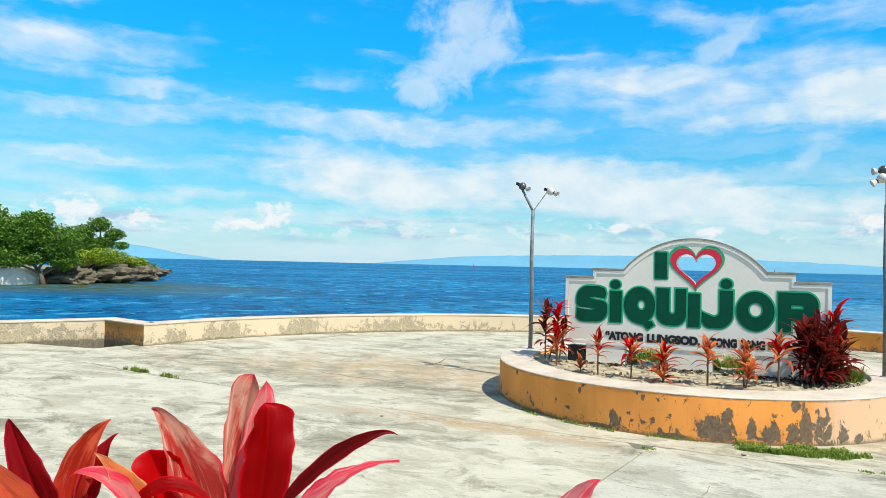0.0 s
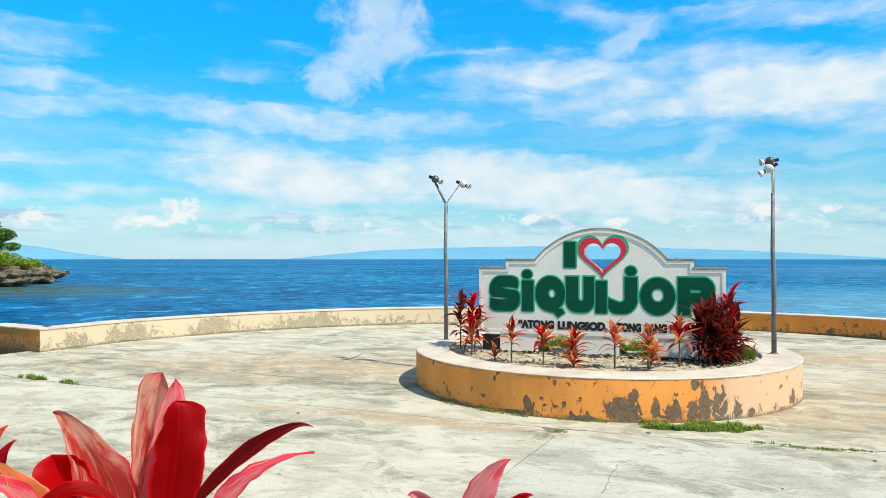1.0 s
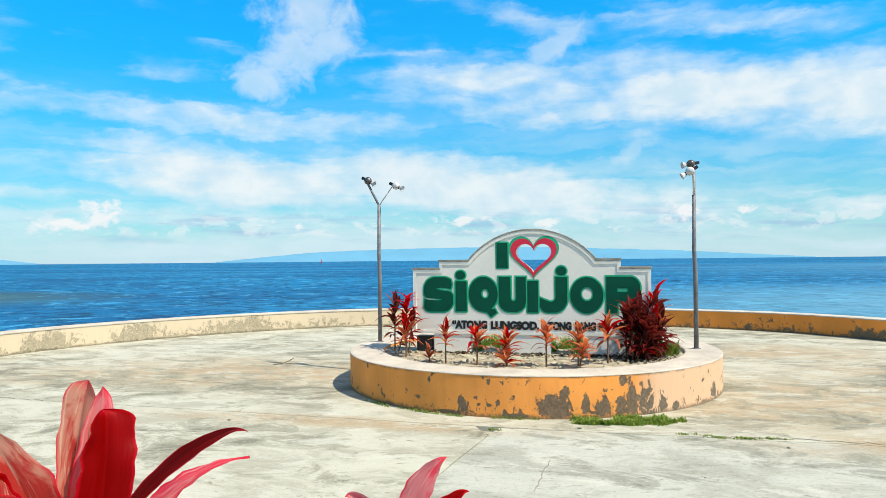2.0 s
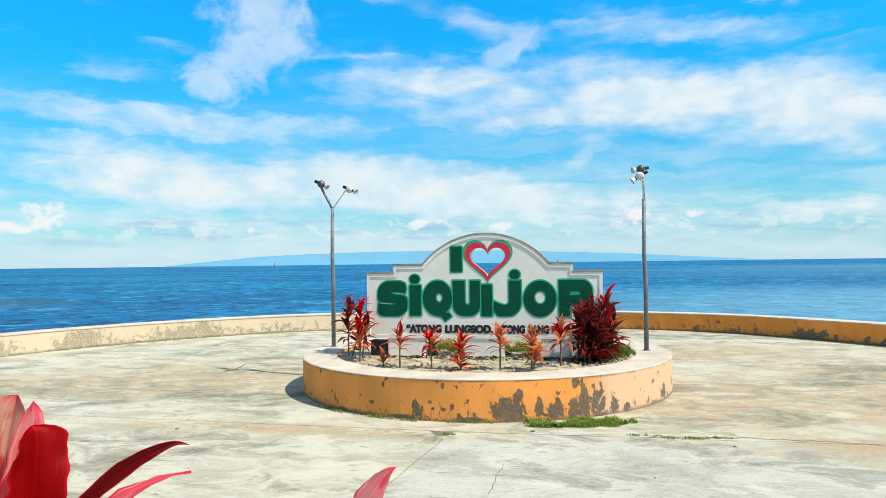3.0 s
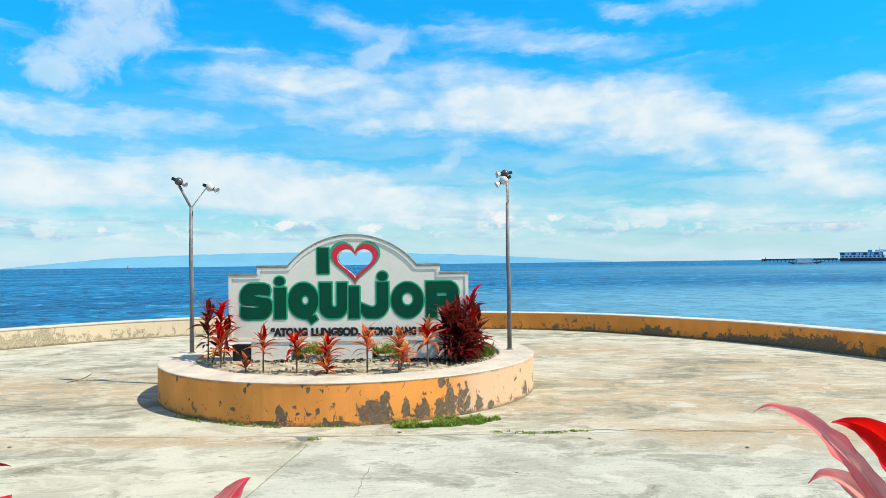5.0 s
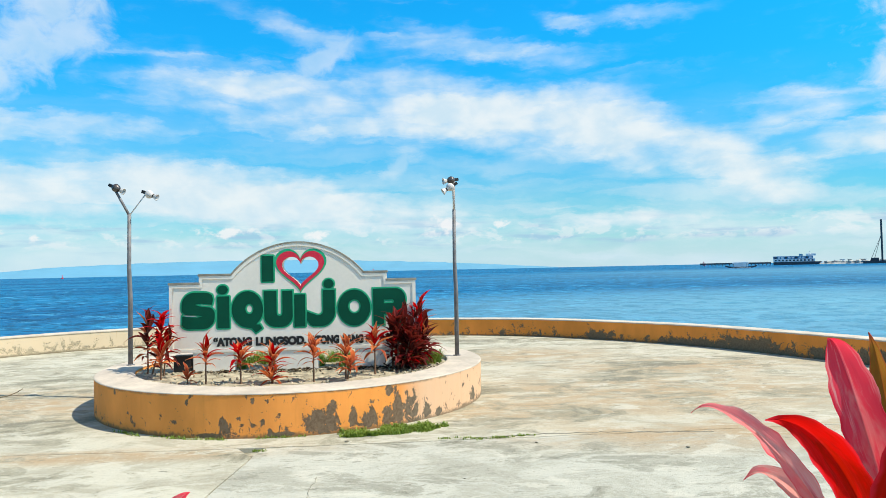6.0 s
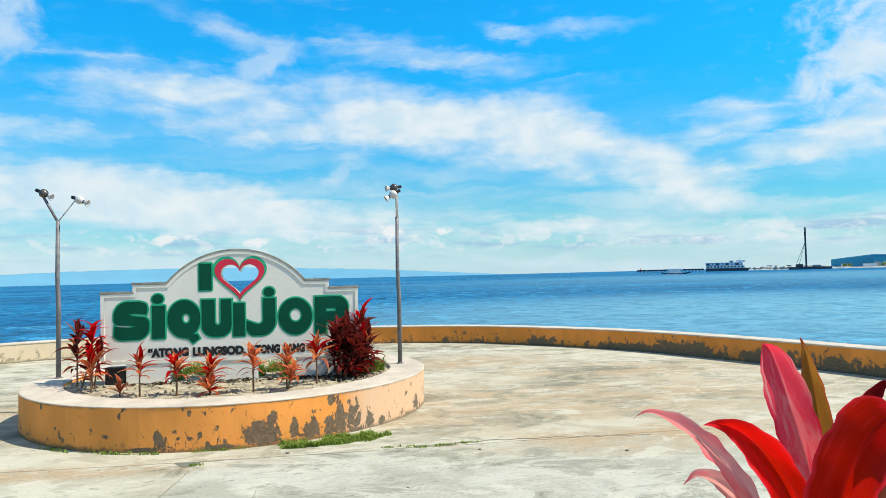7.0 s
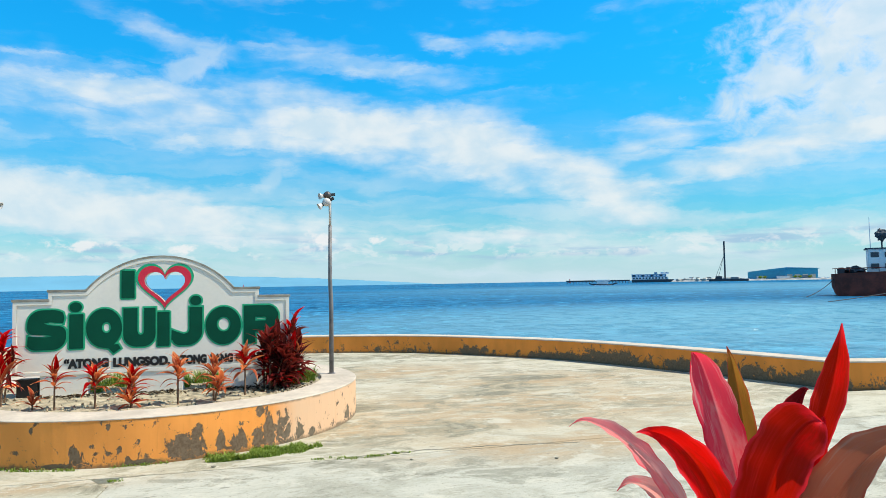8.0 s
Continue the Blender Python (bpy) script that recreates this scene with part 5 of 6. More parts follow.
def letter(name, loops, label):
    """A painted letter: bright green rim, darker face."""
    back = flat_shape(name, loops, 0.003, M_GREENRIM, sign, label, offset=0.017, lift=0.0012 * (next(ORDER) % 3))
    face = flat_shape("face", loops, 0.003, M_GREEN, back, "dark green face", offset=-0.003, lift=0.0050)
    return back


LZ0, LZ1 = 0.952, 1.428
letter("letter_i_cap", [rrect(-0.228, -0.075, 1.545, 1.884, 0.008)], "painted dark green letter I")
S_OUT = (arc(-0.975, 1.33, 0.148, 0.098, 40, 90, 6) + arc(-1.09, 1.26, 0.158, 0.168, 90, 180, 10) + [(-1.248, 1.235)] + arc(-1.15, 1.205, 0.098, 0.075, 180, 250, 6)
         + [(-1.04, 1.128), (-1.0, 1.118), (-1.05, 1.108), (-1.24, 1.125), (-1.248, 1.0)] + arc(-1.15, 1.02, 0.098, 0.068, 200, 270, 6)
         + arc(-0.975, 1.105, 0.148, 0.153, 270, 360, 10) + [(-0.827, 1.13)] + arc(-0.92, 1.15, 0.093, 0.09, 0, 70, 6) + [(-1.02, 1.252), (-1.06, 1.268), (-1.0, 1.278), (-0.86, 1.262), (-0.845, 1.33)])
letter("letter_s", [S_OUT], "painted dark green letter S")
letter("letter_i", [rrect(-0.80, -0.64, LZ0 + 0.005, 1.372, 0.012)], "painted dark green stem of letter I")
letter("letter_dot", [arc(-0.728, 1.452, 0.07, 0.062, 0, 345, 20)], "painted dark green dot of letter I")
Q_OUT = arc(-0.415, 1.195, 0.202, 0.238, -55, 250, 26) + [(-0.42, 0.955), (-0.365, 0.945), (-0.31, 0.885), (-0.225, 0.945), (-0.255, 1.0)]
letter("letter_q", [Q_OUT, arc(-0.39, 1.20, 0.048, 0.062, 0, -345, 16)], "painted dark green letter Q")
letter("letter_u", [[(-0.205, LZ1), (-0.205, 1.10)] + arc(-0.055, 1.10, 0.15, 0.145, 180, 270, 8) + arc(0.02, 1.10, 0.145, 0.145, 270, 360, 8) + [(0.165, LZ1), (0.028, LZ1), (0.028, 1.17)]
                    + arc(-0.006, 1.15, 0.034, 0.045, 0, -180, 8) + [(-0.04, LZ1)]], "painted dark green letter U")
letter("letter_i", [rrect(0.180, 0.326, LZ0, 1.375, 0.01)], "painted dark green stem of letter I")
letter("letter_j", [[(0.55, 1.425), (0.55, 1.16)] + arc(0.49, 1.16, 0.06, 0.06, 0, -110, 8) + [(0.40, 1.13), (0.345, 1.155), (0.340, 1.02)] + arc(0.44, 1.05, 0.09, 0.098, 200, 270, 6)
                    + arc(0.53, 1.13, 0.178, 0.178, 270, 360, 12) + [(0.708, 1.425)]], "painted dark green letter J")
letter("letter_dot", [arc(0.628, 1.502, 0.070, 0.064, 0, 345, 20)], "painted dark green dot of letter J")
letter("letter_o", [arc(0.955, 1.185, 0.213, 0.238, 0, 352, 36), arc(0.958, 1.20, 0.078, 0.088, 0, -345, 20)], "painted dark green letter O")
letter("letter_r", [[(1.20, LZ1), (1.20, LZ0)] + [(1.345, LZ0), (1.345, 1.09), (1.40, 1.09), (1.46, LZ0), (1.64, LZ0), (1.565, 1.125)] + arc(1.50, 1.28, 0.13, 0.148, -50, 90, 12),
                    [(1.345, 1.235), (1.345, 1.275), (1.46, 1.275), (1.475, 1.255), (1.46, 1.235)]], "painted dark green letter R")


def writing(text, x0, x1, z, height):
    cu = bpy.data.curves.new("writing", "FONT")
    cu.body, cu.size, cu.extrude, cu.offset = text, 1.0, 0.02, 0.075
    tmp = bpy.data.objects.new("writing", cu)
    me = bpy.data.meshes.new_from_object(tmp)
    bpy.data.objects.remove(tmp)
    xs, ys = [v.co.x for v in me.vertices], [v.co.y for v in me.vertices]
    h = max(ys)
    me.transform(pose(x0, -0.005, z, 90, 0, 0) @ Matrix.Diagonal(((x1 - x0) / (max(xs) - min(xs)), height / h, 0.12, 1)) @ Matrix.Translation((-min(xs), 0, 0)))
    me.materials.clear()
    me.materials.append(M_BLACK)
    ob = new("writing", me)
    ob.parent = sign
    return tagged(ob, "black painted words")


writing("\u201cATONG", -0.852, -0.362, 0.735, 0.108)
writing("LUNGSOD,", -0.315, 0.335, 0.732, 0.104)
writing("ATONG", 0.37, 0.756, 0.732, 0.104)
writing("PANG", 0.80, 1.07, 0.732, 0.104)
for x in (1.10, 1.19, 1.28):
    part("text_bar", box(bmesh.new(), x, x + 0.055, -0.006, 0.002, 0.735, 0.83), M_BLACK, sign, "black painted bar")
writing("ON\u201d", 1.355, 1.50, 0.732, 0.104)

# black block added in place of the shaded hollow under the panel's end
gap_block = thing("gap_shade_block", (-1.235, SY + 0.01, 0.40), "black block standing in for the dark gap under the sign's end", "floodlight")
part("block_body", box(bmesh.new(), -0.125, 0.105, 0.0, 0.14, 0.0, 0.22, 0.012), M_BLACK, gap_block)
part("block_edge", box(bmesh.new(), -0.13, 0.11, -0.03, 0.0, 0.205, 0.222, 0.004), M_BLACK, gap_block)


# ---- lamp poles ----
def flood(holder, base, aim, tone):
    """A lamp on an arm's end: terminal box, round body, flared cup; aim is a unit direction."""
    m = Matrix.Translation(base) @ Vector(aim).to_track_quat("Z", "Y").to_matrix().to_4x4() @ Matrix.Scale(0.68, 4)
    dark = tone == "dark"
    part("terminal_box", box(bmesh.new(), -0.035, 0.035, -0.03, 0.03, -0.10, 0.02, 0.006, m), M_BLACK, holder, "black terminal box")
    body = part("lamp_body", lathe(bmesh.new(), [(0.015, -0.02), (0.055, 0.0), (0.082, 0.04), (0.085, 0.075), (0.07, 0.115), (0.045, 0.14), (0.036, 0.155)], m), M_LAMPDARK if dark else M_WHITESTEEL, holder, "tarnished round lamp body" if dark else "white round lamp body", True)
    part("neck", lathe(bmesh.new(), [(0.037, 0.15), (0.037, 0.18)], m), M_BLACK, body)
    part("cup", lathe(bmesh.new(), [(0.038, 0.175), (0.05, 0.20), (0.066, 0.245), (0.07, 0.25), (0.06, 0.249), (0.035, 0.20)], m), M_WHITESTEEL, body, "white flared lamp cup", True)


def lamp_pole(place, label, arms, turn=0.0):
    p = thing("lamp_pole", place, label, "lamp pole", "lamp poles on the planter")
    part("pole", tube(bmesh.new(), [(0, 0, 0), (0.004, 0, 0.9), (-0.008, 0, 1.3), (0, 0, 2.05)], [0.031, 0.030, 0.027, 0.024], 12), M_STEEL, p, "grey galvanised steel pole", True)
    part("base_plate", lathe(bmesh.new(), [(0.055, 0.0), (0.055, 0.008), (0.03, 0.012)], Matrix.Identity(4)), M_STEEL, p)
    part("sleeve", rod(bmesh.new(), (0, 0, 0.34), (0, 0, 0.40), 0.031), M_STEEL, p)
    for tip, thick, aim, tone, mat, nm in arms:
        part("arm", tube(bmesh.new(), [(0, 0, 2.03), (tip[0] * 0.5, tip[1] * 0.5, 2.03 + (tip[2] - 2.03) * 0.5), tip], thick, 10), mat, p, nm, True)
        flood(p, tip, Vector(aim).normalized(), tone)
    return p


lamp_pole((-2.1, 0, PZ), "grey steel lamp pole forking to two floodlamps", [
    ((-0.22, 0.03, 2.43), 0.018, (0.85, -0.2, -0.42), "dark", M_STEEL, "grey steel arm"), ((0.24, -0.03, 2.33), 0.008, (0.85, -0.2, -0.36), "pale", M_WHITESTEEL, "thin white arm")])
lamp_pole((2.344, 0, PZ), "weathered steel lamp pole with two floodlamps at its head", [
    ((0.03, 0.26, 2.50), 0.018, (-0.9, -0.3, -0.15), "dark", M_STEEL, "grey steel arm"), ((-0.03, -0.24, 2.36), 0.014, (-0.80, -0.15, -0.5), "pale", M_WHITESTEEL, "thin white arm")])


# ---- plants ----
def leaf_sheet(line, width, up, fold=0.25, wave=0.0, base=0.35, peak=0.55, n=14, seed=0, twist=0.0, blunt=1.5, curl=0.0, ragged_edge=0.0):
    """A strap leaf along a bent line: narrow foot, broad middle, pointed tip, folded along its midrib."""
    p = [Vector(q) for q in line]
    bm = bmesh.new()
    uvl = bm.loops.layers.uv.new("UVMap")
    rows, cols = [], (-1, -0.7, -0.4, -0.07, 0, 0.07, 0.4, 0.7, 1)
    for i in range(n + 1):
        s = i / n
        c = (1 - s) ** 2 * p[0] + 2 * s * (1 - s) * p[1] + s * s * p[2]
        c = c + (p[2] - p[1]) * (0.07 * s * s) + Vector((curl * 0.35, curl * 0.2, -abs(curl))) * max(0.0, s - 0.84) ** 2 * 6.0
        d = (2 * (1 - s) * (p[1] - p[0]) + 2 * s * (p[2] - p[1])).normalized()
        side = d.cross(Vector(up)).normalized()
        nrm = side.cross(d).normalized()
        up_part = base + (1 - base) * math.sin(math.pi * 0.5 * min(1, s / peak))
        tip_part = max(0.0, 1 - max(0.0, (s - peak) / (1 - peak)) ** blunt) ** 1.15
        w = width * 0.5 * (up_part if s < peak else tip_part) + 0.0006
        turn = twist * (s - 0.3)
        side, nrm = side * math.cos(turn) + nrm * math.sin(turn), nrm * math.cos(turn) - side * math.sin(turn)
        row = []
        for u in cols:
            lift = fold * w * abs(u) ** 1.1 - fold * 0.12 * w * (abs(u) < 0.01) + wave * width * (math.sin(s * 11 + u * 2.2 + seed) + 0.5 * math.sin(s * 23 + seed * 3 - u)) * abs(u)
            w_here = w * (1 + ragged_edge * abs(u) * (math.sin(s * 31 + seed * 5 + u * 3) * 0.6 + math.sin(s * 57 + seed * 2 - u * 4) * 0.4))
            row.append(bm.verts.new(c + side * (u * w_here) + nrm * lift))
        rows.append(row)
    for i in range(n):
        for j in range(8):
            f = bm.faces.new((rows[i][j], rows[i][j + 1], rows[i + 1][j + 1], rows[i + 1][j]))
            for lp, (a, b) in zip(f.loops, ((i, j), (i, j + 1), (i + 1, j + 1), (i + 1, j))):
                lp[uvl].uv = (cols[b] * 0.5 + 0.5, a / n)
    return bm


def leaf_mesh(name, bm, mat):
    me = bpy.data.meshes.new(name)
    bm.to_mesh(me)
    bm.free()
    me.materials.append(mat)
    me.polygons.foreach_set("use_smooth", [True] * len(me.polygons))
    return me


# shared leaves of the small plants, one metre long, rising and drooping
SMALL = {}
for key, mat in (("orange", M_LEAF_ORANGE), ("maroon", M_LEAF_DARK), ("red", M_LEAF_BIG)):
    SMALL[key] = [leaf_mesh("leaf", leaf_sheet([(0, 0, 0), (0.52, 0, 0.42 * k), (1.0, 0, e)], wd, (0, 0, 1), 0.35, 0.02, 0.3, 0.45, 9), mat)
                  for k, e, wd in ((1.0, 0.10, 0.20), (0.9, 0.35, 0.22), (0.5, -0.25, 0.18), (1.1, -0.08, 0.24))]


def cordyline(place, height, spread, tint, count, label, group, seed, stems=1, second=None):
    rnd = random.Random(seed)
    plant = thing("cordyline", place, label, "plant", group)
    for k in range(stems):
        lean = (rnd.uniform(-0.1, 0.1) * (k > 0) * 2.0, rnd.uniform(-0.1, 0.1) * (k > 0) * 2.0)
        h = height * (1.0 if k == 0 else rnd.uniform(0.45, 0.8))
        top = max(0.06, h - spread * 0.72)
        part("stem", tube(bmesh.new(), [(lean[0] * 0.3, lean[1] * 0.3, -0.02), (lean[0] * 0.6, lean[1] * 0.6, top * 0.5), (lean[0], lean[1], top)], [0.013, 0.010, 0.008], 6), M_STEM, plant)
        drop = min(top * 0.8, (0.75 if count > 22 else 0.42) * top)
        m = count if k == 0 else int(count * 0.7)
        for i in range(m):
            f = i / m
            tilt = 68 - 92 * f + rnd.uniform(-14, 14)
            L = spread * rnd.uniform(0.75, 1.15) * (1.0 if f < 0.75 else 0.85)
            tone = second if second and rnd.random() < 0.27 else tint
            lf = new("leaf", SMALL[tone][rnd.randrange(4)])
            lf.parent = plant
            z = top - drop * f
            lf.matrix_basis = pose(lean[0], lean[1], z, 0, 0, i * 137.5 + rnd.uniform(-20, 20)) @ pose(0, 0, 0, rnd.uniform(-25, 25), -tilt * 0.92, 0) @ Matrix.Diagonal((L, L * (1.3 if count == 30 else 1.02), L, 1))
    return plant


ROW = "cordylines in the planter"
cordyline((-1.66, -0.62, 0.40), 0.86, 0.27, "maroon", 24, "tall red-leaved cordyline in dry soil", ROW, 1, 2, "orange")
cordyline((-1.44, -0.78, 0.40), 0.84, 0.26, "red", 22, "tall red-leaved cordyline beside the sign", ROW, 2, 2, "maroon")
cordyline((-1.34, -1.12, 0.40), 0.50, 0.27, "orange", 18, "bushy orange-red cordyline with drooping leaves", ROW, 3, 1, "red")
cordyline((-0.92, -1.50, 0.40), 0.20, 0.20, "orange", 9, "small withered cordyline close to the soil", ROW, 4)
cordyline((-0.68, -1.62, 0.40), 0.54, 0.24, "orange", 20, "slender orange-red cordyline on a thin stem", ROW, 5, 1, "red")
cordyline((-0.29, -1.62, 0.40), 0.50, 0.24, "orange", 22, "orange-red cordyline with drooping leaves", ROW, 6, 1, "red")
cordyline((0.08, -1.68, 0.40), 0.48, 0.26, "orange", 20, "full orange-red cordyline with several shoots", ROW, 7, 2, "red")
cordyline((0.54, -1.66, 0.40), 0.56, 0.24, "orange", 21, "pale orange cordyline on a bare thin stem", ROW, 8)
cordyline((0.90, -1.55, 0.40), 0.50, 0.24, "orange", 22, "orange-red cordyline with a dry skirt of leaves", ROW, 9, 2)
cordyline((1.23, -1.24, 0.40), 0.64, 0.27, "orange", 21, "taller orange-red cordyline on a bare stem", ROW, 10, 1, "red")
for i, (x, y, h, s, tone, sec) in enumerate(((1.50, -0.92, 0.78, 0.26, "maroon", None), (1.62, -0.72, 0.82, 0.27, "maroon", None), (1.40, -0.80, 0.72, 0.26, "maroon", "red"),
                                            (1.80, -0.55, 0.84, 0.26, "maroon", "red"), (1.92, -0.40, 0.92, 0.25, "maroon", "red"), (1.72, -0.86, 0.60, 0.26, "maroon", None), (1.98, -0.62, 0.66, 0.25, "maroon", "orange"))):
    cordyline((1.66 + (x - 1.7) * 0.72, y - 0.03, 0.40), h, s, tone, 30, "dense dark maroon cordyline bush by the sign's end", ROW, 20 + i, 2, sec)


def big_leaf(plant, line, width, mat, up, label="", fold=0.55, wave=0.06, seed=0, base=0.3, peak=0.48):
    o = plant.matrix_basis.translation
    me = leaf_mesh("leaf", leaf_sheet([Vector(p) - o for p in line], width, up, fold, wave, base, {26: 0.68, 21: 0.56, 6: 0.7, 10: 0.6}.get(seed, peak), 30, seed, 0.9 * math.sin(seed * 2.4), {6: 6.0, 7: 7.0, 9: 7.0, 18: 3.0, 25: 6.0, 8: 1.05, 21: 2.2}.get(seed, 1.45), 0.11 * math.sin(seed * 1.7), 0.07 if seed not in (23, 11) else 0.22), mat)
    ob = new("leaf", me)
    ob.parent = plant
    return tagged(ob, label)


def tall_cordyline(foot, hub, label):
    plant = thing("cordyline", (foot[0], foot[1], -0.03), label, "plant", "tall cordylines by the path")
    h = Vector(hub) - Vector((foot[0], foot[1], -0.03))
    part("stem", tube(bmesh.new(), [(0, 0, -0.05), (h.x * 0.3, h.y * 0.3 + 0.02, h.z * 0.5), tuple(h)], [0.026, 0.022, 0.018], 9), M_STEM, plant, "ringed woody stem", True)
    return plant


TOCAM1 = (0.45, -0.45, 0.65)
pl1 = tall_cordyline((0.20, -8.86), (0.20, -8.93, 1.12), "tall red cordyline with upright pointed leaves")
H1 = (0.20, -8.95, 1.08)
for line, w, mat, sd in (([H1, (0.14, -9.0, 1.26), (0.112, -9.022, 1.372)], 0.062, M_LEAF_CRIMSON, 1),
                         ([H1, (0.165, -8.95, 1.29), (0.215, -8.886, 1.348)], 0.060, M_LEAF_CORAL, 2),
                         ([H1, (0.21, -8.92, 1.27), (0.232, -8.872, 1.33)], 0.046, M_LEAF_CRIMSON, 3),
                         ([H1, (0.18, -9.05, 1.26), (0.12, -9.10, 1.315)], 0.055, M_LEAF_CORAL, 4),
                         ([H1, (0.13, -9.06, 1.22), (0.05, -9.12, 1.25)], 0.07, M_LEAF_BIG, 5)):
    big_leaf(pl1, line, w, mat, TOCAM1, seed=sd)
pl2 = tall_cordyline((0.44, -8.68), (0.41, -8.75, 1.06), "tall crimson cordyline with broad glossy leaves")
H2 = (0.405, -8.76, 1.03)
for line, w, mat, sd in (([(0.425, -8.75, 1.05), (0.376, -8.722, 1.30), (0.394, -8.676, 1.428)], 0.062, M_LEAF_SHEEN, 6),
                         ([(0.46, -8.76, 1.05), (0.485, -8.72, 1.30), (0.460, -8.712, 1.382)], 0.094, M_LEAF_BIG, 7),
                         ([H2, (0.43, -8.70, 1.30), (0.425, -8.672, 1.418)], 0.06, M_LEAF_PINK, 18),
                         ([H2, (0.335, -8.78, 1.29), (0.258, -8.822, 1.372)], 0.098, M_LEAF_SHEEN, 8),
                         ([H2, (0.286, -8.832, 1.22), (0.278, -8.842, 1.290)], 0.088, M_LEAF_BIG, 9),
                         ([(0.43, -8.72, 1.08), (0.52, -8.61, 1.29), (0.648, -8.516, 1.312)], 0.032, M_LEAF_CRIMSON, 10),
                         ([(0.46, -8.70, 1.08), (0.57, -8.65, 1.25), (0.680, -8.572, 1.262)], 0.040, M_LEAF_PINK, 11),
                         ([(0.34, -8.87, 1.12), (0.30, -8.93, 1.30), (0.228, -8.982, 1.268)], 0.035, M_LEAF_PINK, 12),
                         ([(0.36, -8.86, 1.10), (0.30, -8.90, 1.24), (0.252, -8.938, 1.298)], 0.052, M_LEAF_ORANGE, 13),
                         ([(0.31, -8.90, 1.20), (0.35, -8.85, 1.275), (0.425, -8.80, 1.18)], 0.036, M_LEAF_BIG, 14)):
    big_leaf(pl2, line, w, mat, TOCAM1, seed=sd)
pl3 = tall_cordyline((1.0, -8.35), (0.97, -8.42, 1.04), "tall pink-tipped cordyline low beside the path")
for line, w, mat, sd in (([(0.96, -8.43, 1.04), (0.99, -8.41, 1.19), (1.047, -8.375, 1.232)], 0.06, M_LEAF_PINK, 15),
                         ([(0.96, -8.43, 1.0), (0.91, -8.46, 1.15), (0.86, -8.49, 1.178)], 0.05, M_LEAF_PINK, 16),
                         ([(0.97, -8.43, 1.0), (1.04, -8.40, 1.13), (1.10, -8.37, 1.165)], 0.05, M_LEAF_BIG, 17)):
    big_leaf(pl3, line, w, mat, (0.2, -0.6, 0.7), seed=sd)
TOCAM2 = (-0.45, -0.6, 0.65)
pl4 = tall_cordyline((2.24, -8.70), (2.20, -8.80, 1.20), "tall bright red cordyline with pink young leaves")
H4 = (2.195, -8.80, 1.16)
for line, w, mat, sd in (([(2.215, -8.78, 1.24), (2.195, -8.735, 1.44), (2.174, -8.703, 1.542)], 0.066, M_LEAF_PINK, 21),
                         ([(2.235, -8.755, 1.26), (2.252, -8.73, 1.44), (2.237, -8.709, 1.540)], 0.040, M_LEAF_OLIVE, 22),
                         ([(2.14, -8.80, 1.20), (2.065, -8.70, 1.43), (1.957, -8.661, 1.427)], 0.034, M_LEAF_PALE, 23),
                         ([H4, (2.14, -8.765, 1.43), (2.058, -8.714, 1.408)], 0.060, M_LEAF_VIVID, 24),
                         ([(2.18, -8.83, 1.16), (2.165, -8.86, 1.40), (2.262, -8.885, 1.455)], 0.090, M_LEAF_VIVID, 25),
                         ([(2.24, -8.80, 1.26), (2.345, -8.825, 1.42), (2.352, -8.84, 1.578)], 0.046, M_LEAF_VIVID, 26),
                         ([(2.20, -8.86, 1.14), (2.255, -8.93, 1.44), (2.345, -8.985, 1.44)], 0.076, M_LEAF_BROWN, 27),
                         ([(2.12, -8.78, 1.24), (2.075, -8.71, 1.345), (2.030, -8.690, 1.315)], 0.034, M_LEAF_PALE, 28),
                         ([(2.25, -8.77, 1.28), (2.31, -8.755, 1.44), (2.345, -8.775, 1.480)], 0.040, M_LEAF_CRIMSON, 29),
                         ([(2.21, -8.80, 1.18), (2.30, -8.825, 1.34), (2.318, -8.83, 1.44)], 0.07, M_LEAF_VIVID, 30),
                         ([(2.21, -8.80, 1.14), (2.33, -8.80, 1.32), (2.40, -8.83, 1.36)], 0.07, M_LEAF_CRIMSON, 31)):
    big_leaf(pl4, line, w, mat, TOCAM2, seed=sd)


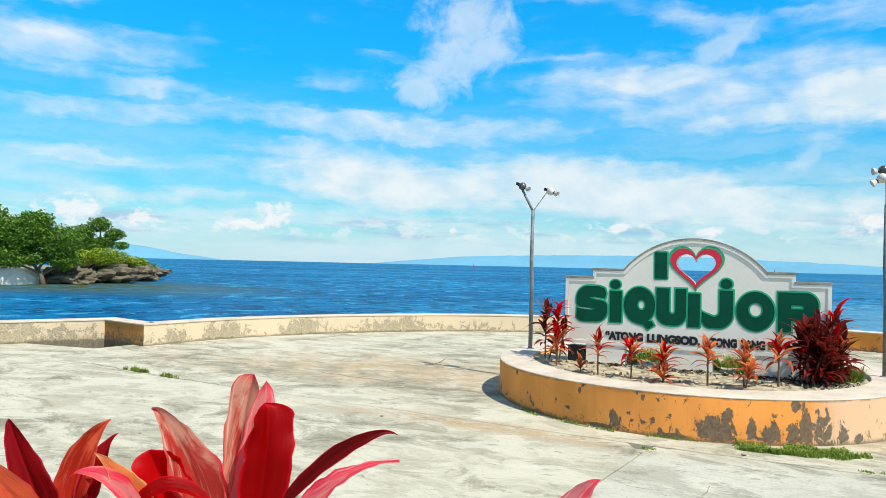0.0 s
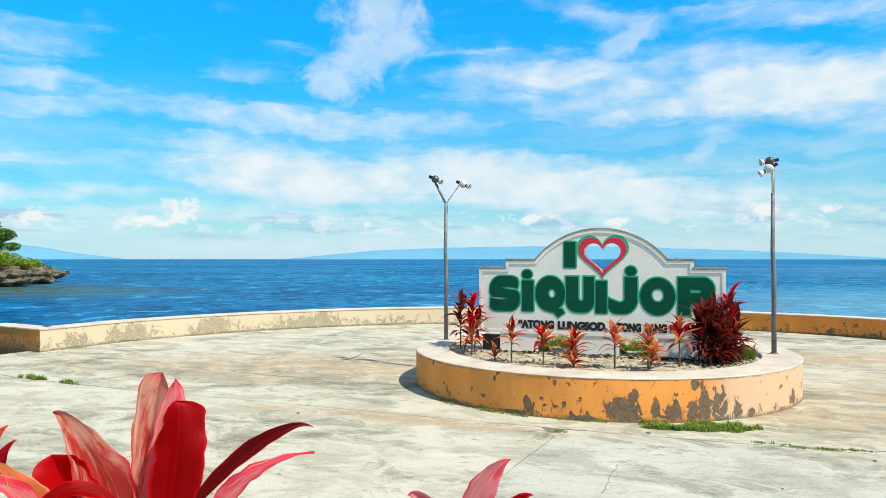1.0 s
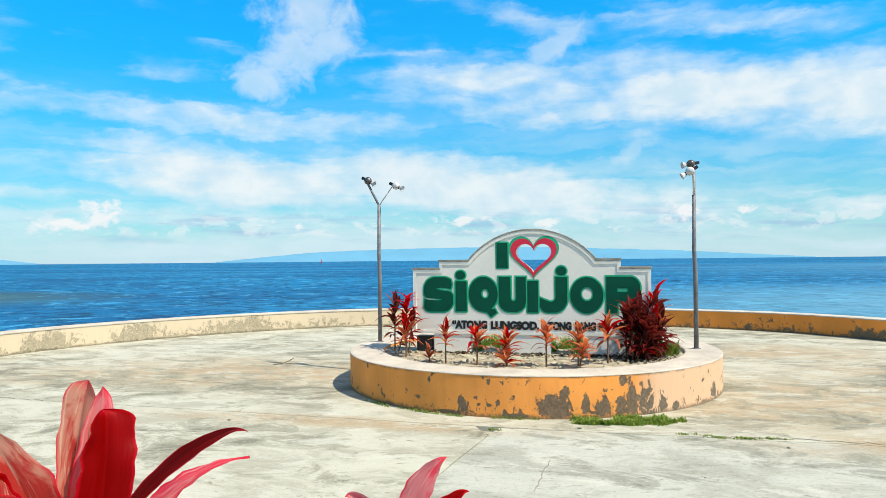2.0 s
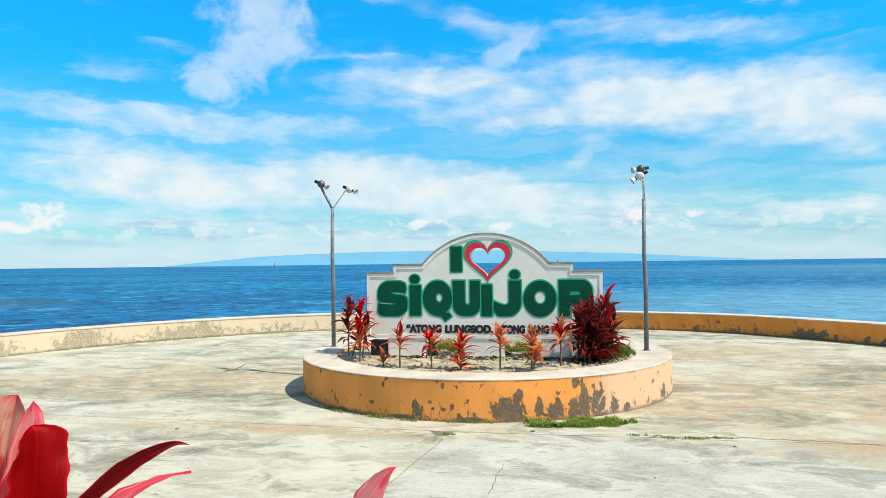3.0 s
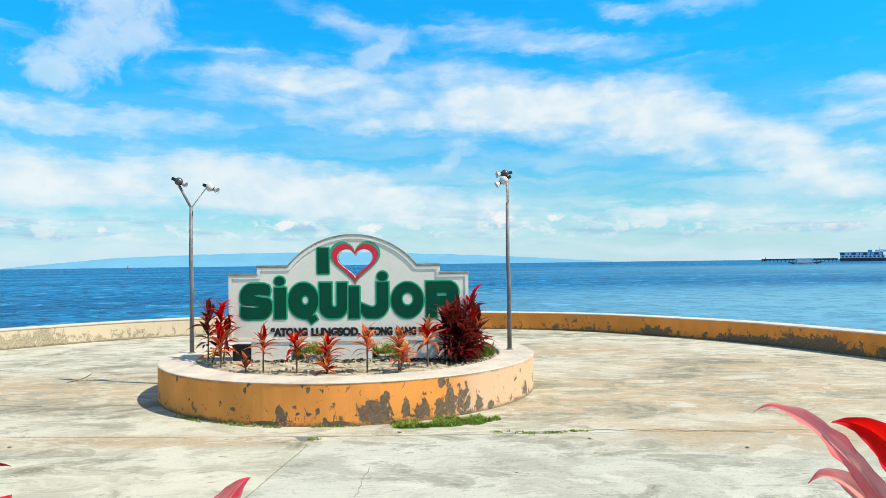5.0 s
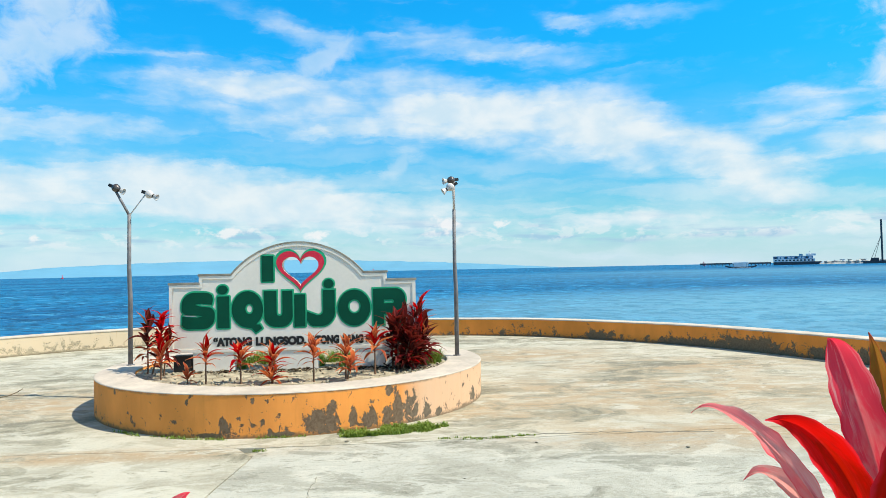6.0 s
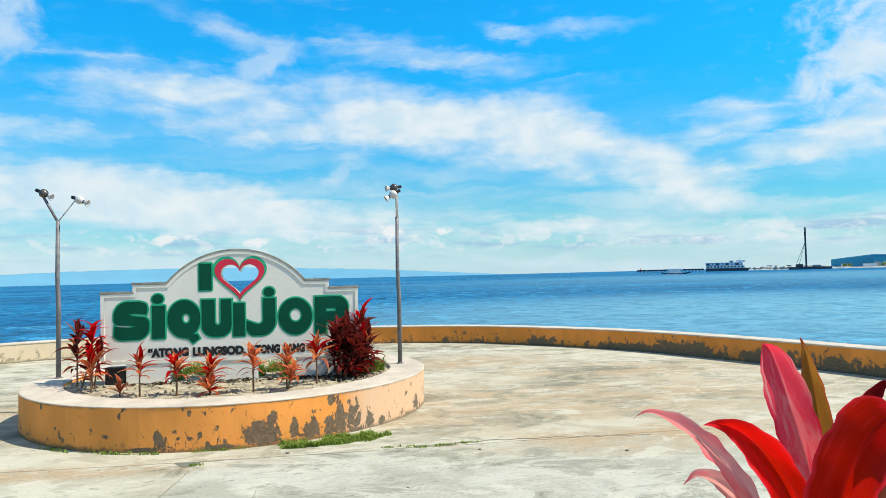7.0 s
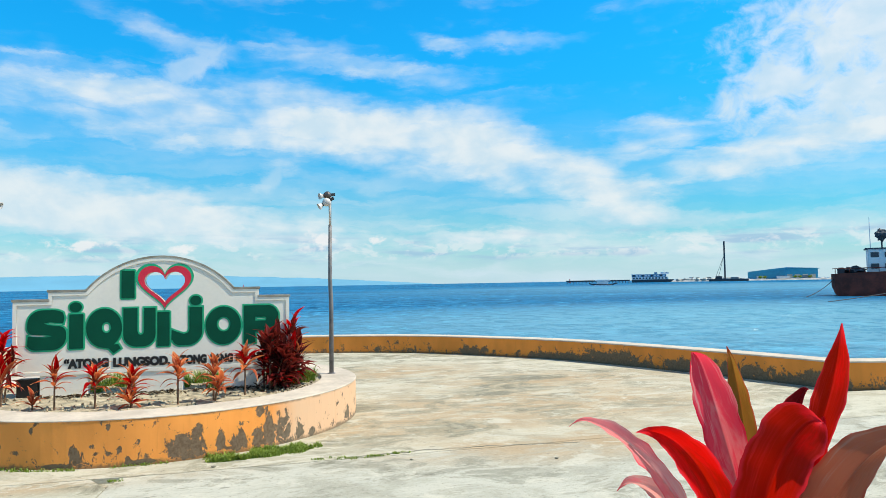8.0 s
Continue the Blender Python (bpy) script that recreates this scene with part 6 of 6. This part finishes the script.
# ---- grass, cracks and litter ----
def grass(name, label, areas, count, height, seed, z=0.0):
    """Blades in uneven tufts over areas: x, y, half length, half width, turn."""
    rnd = random.Random(seed)
    bm = bmesh.new()
    spots = []
    for x, y, a, b, turn in areas:
        for _ in range(14):
            r, t, k = math.sqrt(rnd.random()), rnd.uniform(0, 6.283), rnd.uniform(0.12, 0.42)
            u, v, c, s = a * r * math.cos(t), b * r * math.sin(t), math.cos(radians(turn)), math.sin(radians(turn))
            spots.append((x + u * c - v * s, y + u * s + v * c, max(0.02, min(a, 0.25) * k), max(0.012, min(b, 0.25) * k * 1.2), turn))
    for _ in range(count):
        x, y, a, b, turn = rnd.choice(spots)
        r, t = math.sqrt(rnd.random()) * (0.7 + 0.4 * rnd.random()), rnd.uniform(0, 6.283)
        u, v = a * r * math.cos(t), b * r * math.sin(t)
        c, s = math.cos(radians(turn)), math.sin(radians(turn))
        p = Vector((x + u * c - v * s, y + u * s + v * c, z))
        h = height * rnd.uniform(0.3, 1.3) * (1.15 - 0.6 * r)
        d = Vector((rnd.uniform(-1, 1), rnd.uniform(-1, 1), 0)) * h * 0.9
        w = Vector((-d.y, d.x, 0)).normalized() * 0.0045
        q = [bm.verts.new(p - w), bm.verts.new(p + w), bm.verts.new(p + d * 0.45 + w * 0.8 + Vector((0, 0, h * 0.75))), bm.verts.new(p + d * 0.45 - w * 0.8 + Vector((0, 0, h * 0.75))), bm.verts.new(p + d + Vector((0, 0, h * 0.8)))]
        bm.faces.new(q[:4]), bm.faces.new((q[3], q[2], q[4]))
    return tagged(new(name, mesh_of(name, bm, M_GRASS)), label, "grass", kind="stuff")


grass("grass_verge", "green grass at the foot of the planter", [(1.35, -2.52, 0.5, 0.16, 14), (1.62, -2.42, 0.36, 0.18, 20), (1.8, -2.42, 0.2, 0.12, 20), (1.2, -2.66, 0.25, 0.05, 8)], 4600, 0.056, 51)
grass("grass_fringe", "thin grass along the planter's foot", [(-0.9, -2.42, 0.32, 0.03, -24), (-0.45, -2.58, 0.25, 0.02, -14), (-1.35, -2.18, 0.25, 0.03, -38), (0.3, -2.62, 0.3, 0.02, 3)], 420, 0.036, 52)
grass("grass_joint", "dry grass growing in the floor joint", [(2.3, -2.99, 0.2, 0.04, 0), (2.05, -2.93, 0.25, 0.03, 0), (0.2, -3.12, 0.09, 0.04, 0), (2.75, -2.92, 0.1, 0.02, 0), (2.5, -2.96, 0.12, 0.02, 0)], 420, 0.024, 53)
grass("grass_tuft", "small grass tuft in a floor joint", [(-7.32, -2.66, 0.18, 0.07, 0), (-6.4, -2.78, 0.16, 0.03, 0), (-7.05, -2.7, 0.12, 0.03, 0)], 700, 0.07, 54)
grass("planter_grass", "green grass behind the sign in the planter", [(-0.32, 0.0, 0.42, 0.42, 0), (0.7, -0.05, 0.42, 0.45, 0), (1.75, -0.25, 0.3, 0.3, 0), (0.2, 0.5, 1.2, 0.4, 0)], 4200, 0.15, 55, 0.40)
grass("planter_shrub_grass", "green undergrowth under the cordyline bush", [(1.85, -0.5, 0.16, 0.14, 0), (1.98, -0.35, 0.12, 0.12, 0)], 900, 0.2, 56, 0.40)


def crack(pts, width, seed):
    """A dirt-filled crack: a thin raised-edge ribbon of debris lying on the floor."""
    rnd = random.Random(seed)
    bm = bmesh.new()
    prev = None
    for i, (x, y) in enumerate(pts):
        a, b = Vector(pts[max(i - 1, 0)]), Vector(pts[min(i + 1, len(pts) - 1)])
        d = (b - a).normalized()
        o = Vector((-d.y, d.x)) * width * (rnd.uniform(0.4, 1.2) if 0 < i < len(pts) - 1 else 0.15)
        cur = [bm.verts.new((x - o.x, y - o.y, 0.001)), bm.verts.new((x, y, 0.006)), bm.verts.new((x + o.x, y + o.y, 0.001))]
        if prev:
            bm.faces.new((prev[0], prev[1], cur[1], cur[0])), bm.faces.new((prev[1], prev[2], cur[2], cur[1]))
        prev = cur
    return bm


for pts, w, sd in ((ragged((2.2, -2.93), (3.25, -2.88), 16, 0.03, 61), 0.016, 1), (ragged((3.25, -2.88), (4.6, -3.05), 16, 0.04, 62), 0.006, 2), (ragged((0.82, -4.02), (0.79, -4.85), 10, 0.012, 63), 0.0025, 3),
                   (ragged((-8.6, -2.55), (-5.4, -2.85), 30, 0.04, 64), 0.007, 4), (ragged((-5.0, -1.2), (-3.4, -1.4), 14, 0.05, 65), 0.004, 5)):
    tagged(new("crack_dirt", mesh_of("crack_dirt", crack(pts, w, sd), M_DIRT)), "dark dirt lodged in a crack of the floor", "crack", "cracks of the floor", kind="stuff")
tagged(new("twig", mesh_of("twig", tube(tube(bmesh.new(), [(-4.05, 0.36, 0.005), (-3.92, 0.43, 0.02), (-3.85, 0.52, 0.05), (-3.83, 0.64, 0.08)], 0.007, 6), [(-3.9, 0.45, 0.02), (-3.72, 0.46, 0.01)], 0.004, 5), M_TWIG)), "dry bent twig lying on the floor", "twig")
rnd = random.Random(9)
for x, y in ((2.79, -3.22), (2.55, -2.93), (2.0, -4.25), (0.99, -2.9), (5.2, -2.7), (-7.8, -3.9), (4.1, -3.6), (-2.6, -3.3)):
    s = rnd.uniform(0.007, 0.016)
    tagged(new("pebble", mesh_of("pebble", blob_rock(bmesh.new(), (0, 0, s * 0.5), (s * 1.4, s, s * 0.7), rnd.random() * 9), M_DIRT, True)), "small dark pebble on the concrete floor", "pebble", "pebbles on the floor").matrix_basis = Matrix.Translation((x, y, 0))
